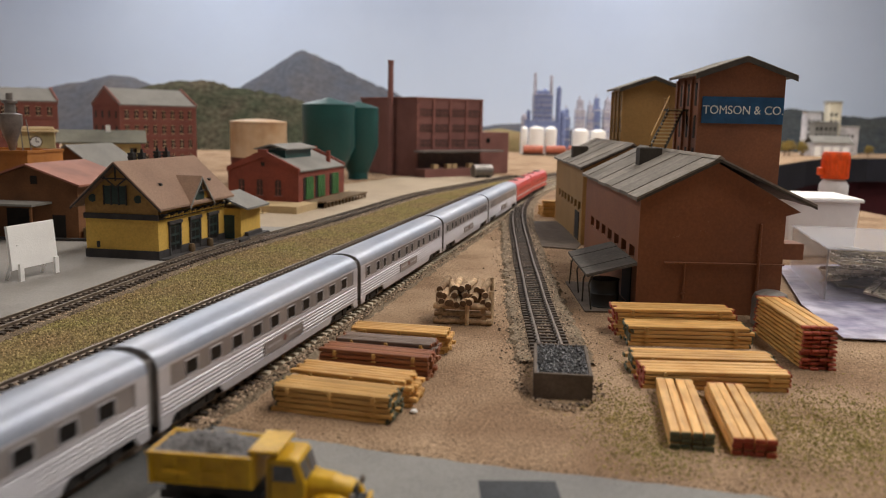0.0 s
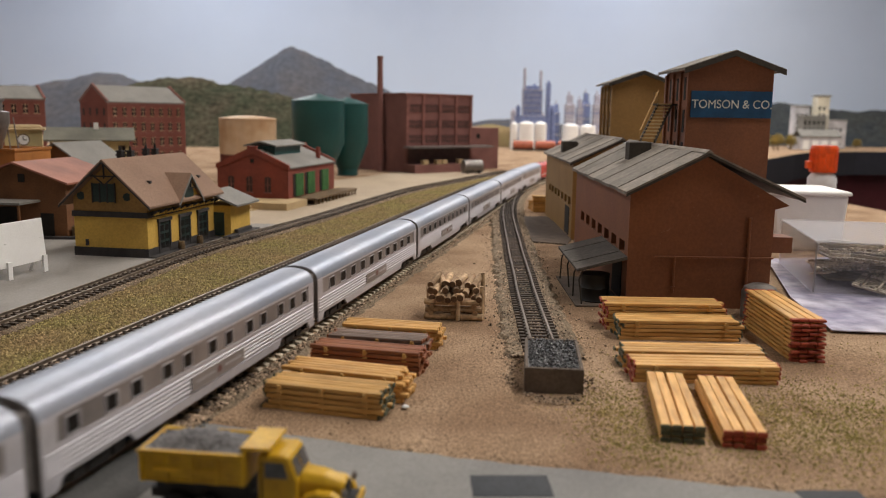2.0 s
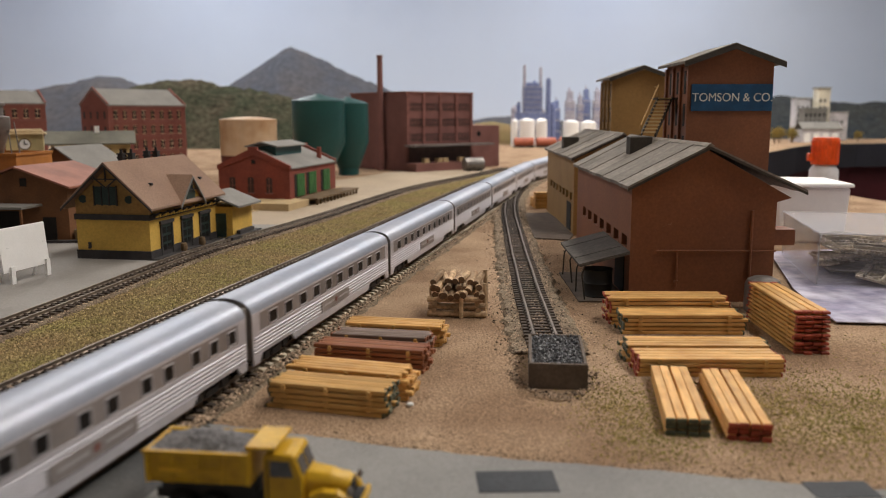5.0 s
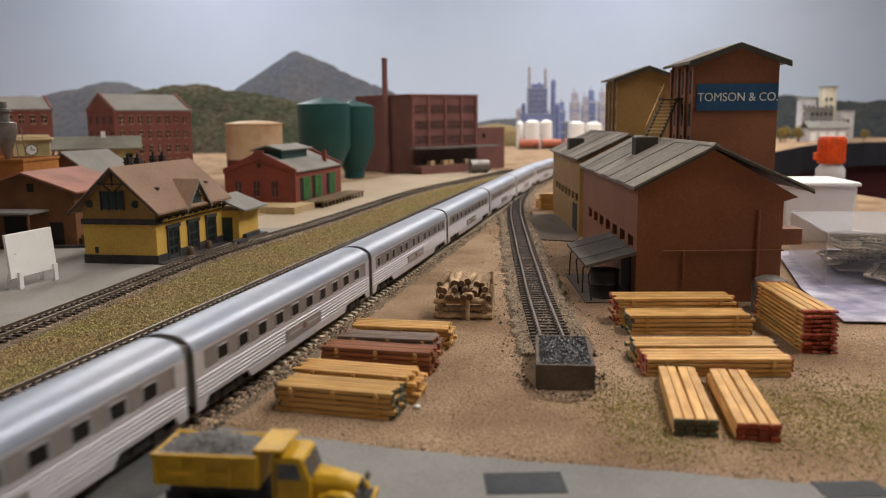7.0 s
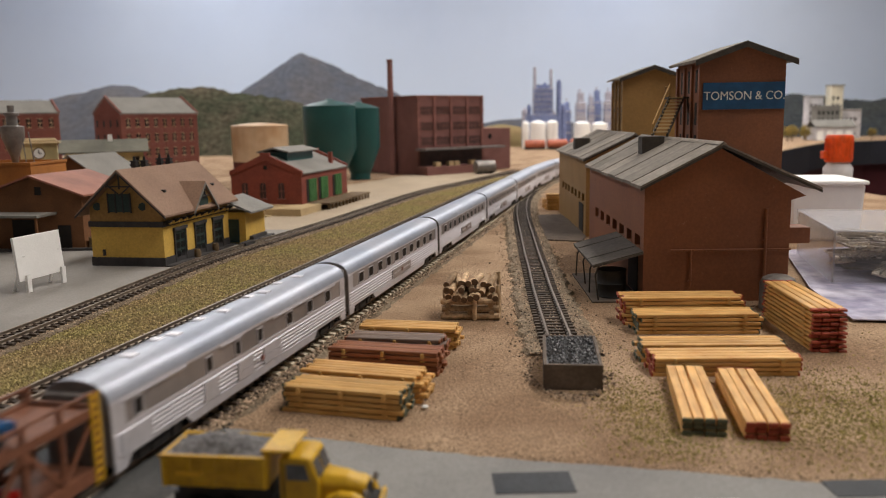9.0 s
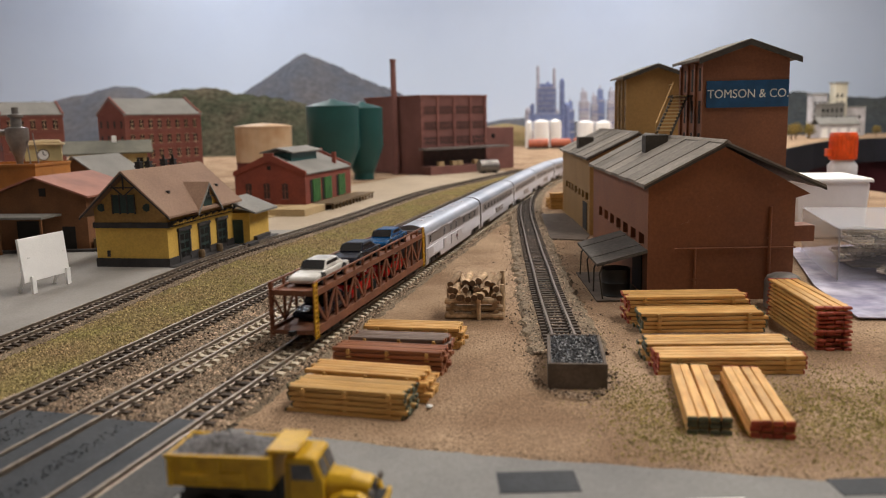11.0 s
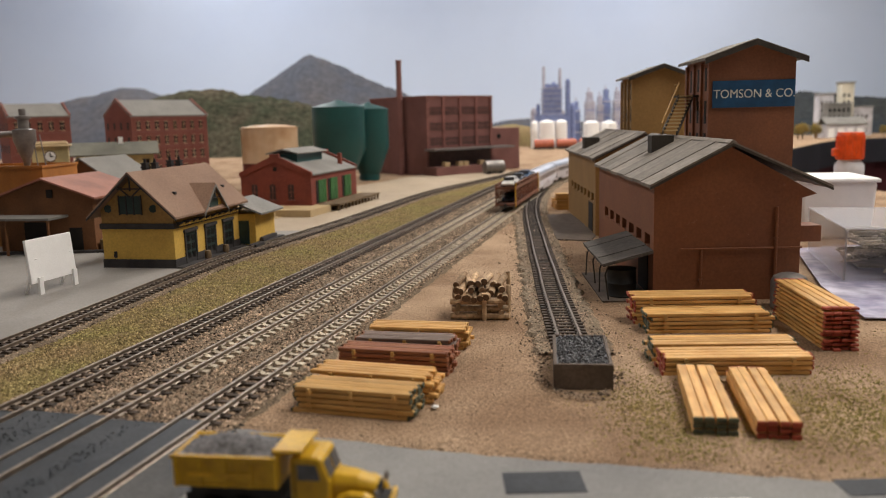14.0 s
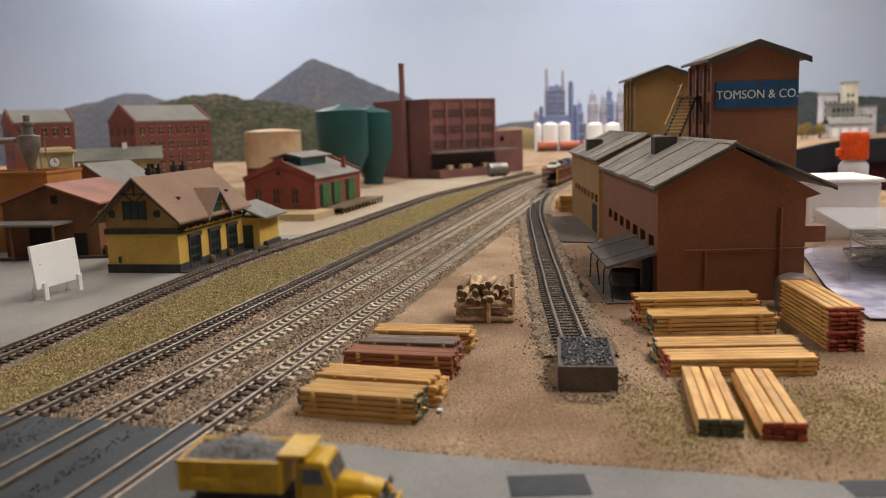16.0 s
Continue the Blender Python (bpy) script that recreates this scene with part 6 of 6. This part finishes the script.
# ---------------------------------------------------------------- far wing on the east
for k, (xx, yy, w, d, h, m_, nm) in enumerate(((1287, 2800, 49, 40, 142, MILKY, "pale grey mill block in the distance"), (1361, 2800, 42, 40, 177, PALE_CREAM, "tall cream grain tower in the distance"),
                                                (1289, 2745, 80, 40, 108, GREY_ROOF, "long grey warehouse in the distance"), (1420, 2880, 90, 50, 96, MILKY, "white apartment block in the distance"), (1050, 2900, 90, 50, 78, BRICK_MILL, "small brick works in the distance"))):
    b_ = thing("distant_building", nm, "building", xx, yy, 0, 0, group="distant buildings")
    part("wall", Form().box(0, w, 0, d, 0, h), m_, b_, bevel=1.0)
    part("roof", Form().box(-3, w + 3, -3, d + 3, h, h + 4, c=2), GREY_ROOF, b_)
    for i in range(max(2, int(w / 16))):
        for j in range(max(1, int(h / 26))):
            part("window", Form().box(5 + i * 15, 12 + i * 15, -0.8, 0.2, 10 + j * 24, 22 + j * 24), WINDOW, b_)
wh = thing("white_warehouse", "white warehouse with a grey roof near the edge", "building", 1263, 2690, 0, 0)
part("wall", Form().box(0, 128, 0, 60, 0, 42), MILKY, wh)
part("roof", Form().prism([(-4, 41), (30, 63), (64, 41), (64, 44), (30, 66), (-4, 44)], -4, 132, "x"), GREY_ROOF, wh)
for k in range(4):
    part("door", Form().box(6 + k * 31, 26 + k * 31, -1, 0.5, 0, 30), WHITE, wh)

# ---------------------------------------------------------------- workbench clutter beside the mill
whole("paper_sheet", Form().put([(186, 352, 0.3), (330, 330, 0.4), (345, 560, 0.3), (236, 540, 0.3), (198, 420, 0.4), (186, 352, 0.8), (330, 330, 0.9), (345, 560, 0.8), (236, 540, 0.8), (198, 420, 0.9)],
                                [(4, 3, 2, 1, 0), (5, 6, 7, 8, 9), (0, 1, 6, 5), (1, 2, 7, 6), (2, 3, 8, 7), (3, 4, 9, 8), (4, 0, 5, 9)]), PLASTIC_SHEET, "lavender plastic sheet lying under a clear box, pale highlights painted in", "sheet")
cb = thing("clear_box", "clear plastic box full of grey model track pieces", "box", 213, 427, 0.9, -14)
CW, CD, CH = 120, 100, 29
part("base", Form().box(0, CW, 0, CD, 0, 1.0), CLEAR, cb)
for a in ((0, CW, 0, 1), (0, CW, CD - 1, CD), (0, 1, 1, CD - 1), (CW - 1, CW, 1, CD - 1)):
    part("side", Form().box(*a, 1.0, CH - 1), FROSTED if a[1] == 1 else CLEAR, cb, "clear plastic side")
part("lid", Form().box(-0.6, CW + 0.6, -0.6, CD + 0.6, CH - 0.9, CH, c=0.3), FROSTED, cb, "hazy clear plastic lid")
part("lid_rim", Form().box(-0.6, CW + 0.6, -0.6, 0, CH - 7, CH - 0.9).box(-0.6, 0, 0, CD, CH - 7, CH - 0.9), CLEAR, cb)
q = Form()
random.seed(21)
for k in range(58):
    # straight track sections thrown in, the upper ones lying nearly level
    turn = random.choice((8, 20, -35, 65)) + random.uniform(-12, 12)
    lvl = 1.0 - k / 58
    m = T(random.uniform(22, CW - 22), 20 + (CD - 44) * random.random() ** 1.6, 3.5 + 0.29 * k, turn, random.uniform(-14, 14) * lvl, random.uniform(-9, 9) * lvl)
    L = random.uniform(12, 18)
    q.box(-L, L, -4.9, -4.0, 0, 1.7, m).box(-L, L, 4.0, 4.9, 0, 1.7, m)
    for j in range(int(L / 1.7)):
        q.box(-L + j * 3.4, -L + j * 3.4 + 2.3, -8.5, 8.5, -1.1, 0, m)
q.box(16, CW - 16, 40, CD - 16, 1.0, 2.2)
part("track_pieces", q, SCRAP, cb, "loose grey track pieces", kind="stuff")
tub = thing("white_tub", "white translucent plastic tub behind the clear box", "tub", 258, 585, 0, -8)
part("body", Form().prism([(3, 0), (49, 0), (52, 40), (0, 40)], 0, 60), WHITE, tub, bevel=2.0)
part("lid", Form().box(-1.5, 53.5, -1.5, 61.5, 40, 43, c=1), WHITE, tub, bevel=0.6)
bot = thing("paint_bottle", "paint bottle with a bright orange cap", "bottle", 474, 950, 0)
part("bottle", Form().turn([(15, 0), (16, 2), (16, 27), (12, 33), (12, 35)], 28), MILKY, bot, smooth=True)
cap = part("cap", Form().turn([(14.6, 34), (15.0, 35), (14.8, 63), (13.6, 65), (3, 65)], 32), CAP_ORANGE, bot, "bright orange ribbed cap", smooth=True)
for k in range(24):
    part("grip_rib", Form().box(14.7, 15.4, -0.6, 0.6, 36, 61, T(0, 0, 0, k * 15)), CAP_ORANGE, cap)
part("cap_tab", Form().box(-20, -13, -4, 4, 38, 47), CAP_ORANGE, bot, bevel=1)
dome = thing("dark_lid", "round dark grey lid lying behind the lumber", "lid", 164, 380, -0.3)
part("disc", Form().turn([(8.3, 0), (8.3, 12.4), (7.2, 14.6), (4.4, 16), (0.6, 16.4)], 32), CYCLONE, dome, smooth=True)
drum = thing("oil_drum", "black steel drum standing under the awning", "drum", 92, 412, 0.3)
part("body", Form().turn([(7.2, 0), (7.6, 0.6), (7.2, 1.2), (7.2, 6.4), (7.6, 7), (7.2, 7.6), (7.2, 13.4), (7.6, 14), (6.6, 14)], 24), BLACK, drum, smooth=True)

# ---------------------------------------------------------------- loose stones, tufts and grit
CHIP = [(0, 0, 0.8), (0.9, 0.1, 0.1), (0, 0.85, -0.1), (-0.8, 0.1, 0.2), (0.1, -0.9, 0), (0, 0, -0.6)]
CHIPF = [(0, 1, 2), (0, 2, 3), (0, 3, 4), (0, 4, 1), (5, 2, 1), (5, 3, 2), (5, 4, 3), (5, 1, 4)]


def scatter(name, spots, r0, r1, material, label, category, flat=0.8):
    """Many small stones in one mesh; spots are (x, y, z)."""
    n = len(spots)
    rng = np.random.default_rng(len(name) + n)
    base = np.array(CHIP)
    r = rng.uniform(r0, r1, n)[:, None, None]
    a = rng.uniform(0, 2 * np.pi, n)
    c, s = np.cos(a), np.sin(a)
    sh = base[None] * r * rng.uniform(0.7, 1.3, (n, 1, 3)) * np.array([1, 1, flat])
    x = sh[:, :, 0] * c[:, None] - sh[:, :, 1] * s[:, None]
    y = sh[:, :, 0] * s[:, None] + sh[:, :, 1] * c[:, None]
    p = np.array(spots)
    v = np.stack([x + p[:, 0:1], y + p[:, 1:2], sh[:, :, 2] + p[:, 2:3]], -1).reshape(-1, 3) * MM
    f = (np.array(CHIPF)[None] + 6 * np.arange(n)[:, None, None]).reshape(-1, 3)
    me = bpy.data.meshes.new(name)
    me.from_pydata(v.tolist(), [], f.tolist())
    me.materials.append(material)
    return tagged(new(name, me), label, category, kind="stuff")


def small_tree(x, y, h, seed):
    """A tapered trunk with limbs and a crown of many leaf clumps."""
    r = np.random.default_rng(seed)
    ob = thing("tree", "small ochre autumn tree on the far wing", "tree", x, y, -1, group="autumn trees")
    q = Form().turn([(h * 0.05, 0), (h * 0.03, h * 0.5), (h * 0.012, h * 0.85)], 7)
    for k in range(5):
        a = k * 1.3
        q.rod((0, 0, h * (0.3 + 0.09 * k)), (h * 0.25 * math.cos(a), h * 0.25 * math.sin(a), h * (0.5 + 0.09 * k)), h * 0.014, 5)
    part("trunk", q, DOCK_SHADE, ob)
    c = Form()
    for _ in range(260):
        d = r.normal(0, 1, 3)
        d = d / np.linalg.norm(d) * (0.55 + 0.45 * r.random()) * (1 + 0.25 * math.sin(3 * d[0] + 2 * d[2]))
        k = h * r.uniform(0.03, 0.065)
        c.put([(k * px, k * py, k * pz) for px, py, pz in CHIP], CHIPF, T(d[0] * h * 0.36, d[1] * h * 0.36, h * 0.62 + d[2] * h * 0.34, r.uniform(0, 360), r.uniform(0, 360)))
    part("crown", c, AUTUMN, ob, "ochre leaf clumps")


for k, (x, y, h) in enumerate(((1150, 2640, 46), (1182, 2680, 52), (1218, 2660, 44), (1240, 2720, 50), (1120, 2700, 50), (1465, 2720, 40))):
    small_tree(x, y, h, 90 + k)

rng = np.random.default_rng(3)


def along_main(n, s0, s1, lo, hi, z):
    out = []
    for _ in range(n):
        s = s0 + (s1 - s0) * rng.random() ** 1.6
        x, y, a = main_line(s, lo + (hi - lo) * rng.random())
        out.append((x, y, z))
    return out


keep = [(x, y, z + 0.3 * rng.random()) for x, y, z in along_main(40000, -38, 900, -75, 12.5, 1.15)]
scatter("ballast_stones", keep, 0.38, 0.95, STONE, "grey-brown ballast stones strewn between the main tracks", "gravel")
spots = []
for _ in range(8000):
    x, y, a = SIDING[int(len(SIDING) * rng.random() ** 1.3 * 0.6)]
    o = rng.normal(0, 8.5)
    spots.append((x + o * math.cos(a) + rng.uniform(-2, 2), y - o * math.sin(a) + rng.uniform(-2, 2), (1.55 if abs(o) < 3.6 else 0.95) if abs(o) < 13 else -0.2))
for _ in range(700):
    t = rng.uniform(0, 2 * np.pi)
    k = 1 + abs(rng.normal(0, 0.16))
    spots.append((47.5 + 12 * k * math.cos(t), 286 + 22 * k * math.sin(t), -0.2))
scatter("siding_stones", spots, 0.3, 0.8, STONE, "dark grey gravel strewn along the siding", "gravel")
spots = []
ap = [p for p in A_LINE if 230 < p[1] < 1250]
for _ in range(8500):
    x, y, a = ap[int(len(ap) * rng.random() ** 1.4)]
    o = rng.uniform(3, 15)
    spots.append((x + o * math.cos(a), y - o * math.sin(a), 1.1 if o < 10.5 else 0.5))
scatter("station_stones", spots, 0.3, 0.8, STONE, "grey gravel strewn beside the station track", "gravel")
spots = []
for _ in range(34000):
    x, y, a = ap[int(len(ap) * rng.random() ** 1.5)]
    j = rng.uniform(-4, 4)
    x, y = x + j * math.sin(a), y + j * math.cos(a)
    t = (y - START[1]) / math.cos(HEAD)
    bx, by, _q = main_line(t - 10, -63.5 - 9)
    w = rng.random()
    ax, ay = x + 13 * math.cos(a), y - 13 * math.sin(a)
    px, py = ax + (bx - ax) * w, ay + (by - ay) * w
    spots.append((px, py, 0.4 + 0.9 * min(1, 4 * w * (1 - w)) + 0.4 * noise.noise((px / 6, py / 6, 9))))
scatter("turf_tufts", spots, 0.3, 0.85, TURFBIT, "olive and ochre scatter grass between the tracks", "grass", 1.0)
spots = []
for _ in range(24000):
    x, y = rng.uniform(-70, 190), 175 + 330 * rng.random() ** 1.5
    lim = np.interp(x, [e[0] for e in edge], [e[1] for e in edge])
    dx = START[0] + 0.26 * (y - START[1])
    if y > lim - 1 and x > dx + 13 and (noise.noise((x / 16, y / 16, 1)) + rng.random() > 0.45):
        spots.append((x, y, -0.6 + hill_height(x, y)))
for _ in range(1500):
    x = rng.uniform(-60, 200)
    lim = np.interp(x, [e[0] for e in edge], [e[1] for e in edge])
    spots.append((x, lim + abs(rng.normal(0, 3.5)) - 0.5, -0.1))
scatter("dirt_grit", spots, 0.12, 0.40, PEBBLE, "brown grit and pebbles on the dirt", "grit")
spots = []
for _ in range(56000):
    x, y = rng.uniform(38, 230), rng.uniform(190, 345)
    lim = np.interp(x, [e[0] for e in edge], [e[1] for e in edge])
    d1 = math.exp(-(((x - 66) / 13) ** 2 + ((y - 240) / 34) ** 2))
    d2 = math.exp(-(((x - 128) / 42) ** 2 + ((y - 240) / 30) ** 2))
    if y > lim + 6 and rng.random() < max(d1, d2) * 1.25 + 0.14 * noise.noise((x / 12, y / 12, 6)):
        spots.append((x, y, -0.5 + hill_height(x, y)))
scatter("yard_grass", spots, 0.2, 0.5, YARD_GRASS, "thin olive scatter grass in the lumber yard", "grass", 0.9)

spots = along_main(420, -150, -28, -19, -14, 3.1) + along_main(160, -60, -18, -54, -42, 3.1) + along_main(300, -40, -26, 6, 14, 0.5)
scatter("crossing_grit", spots, 0.18, 0.5, CROSSING, "dark grit lying on the grade crossing", "grit")


motions()
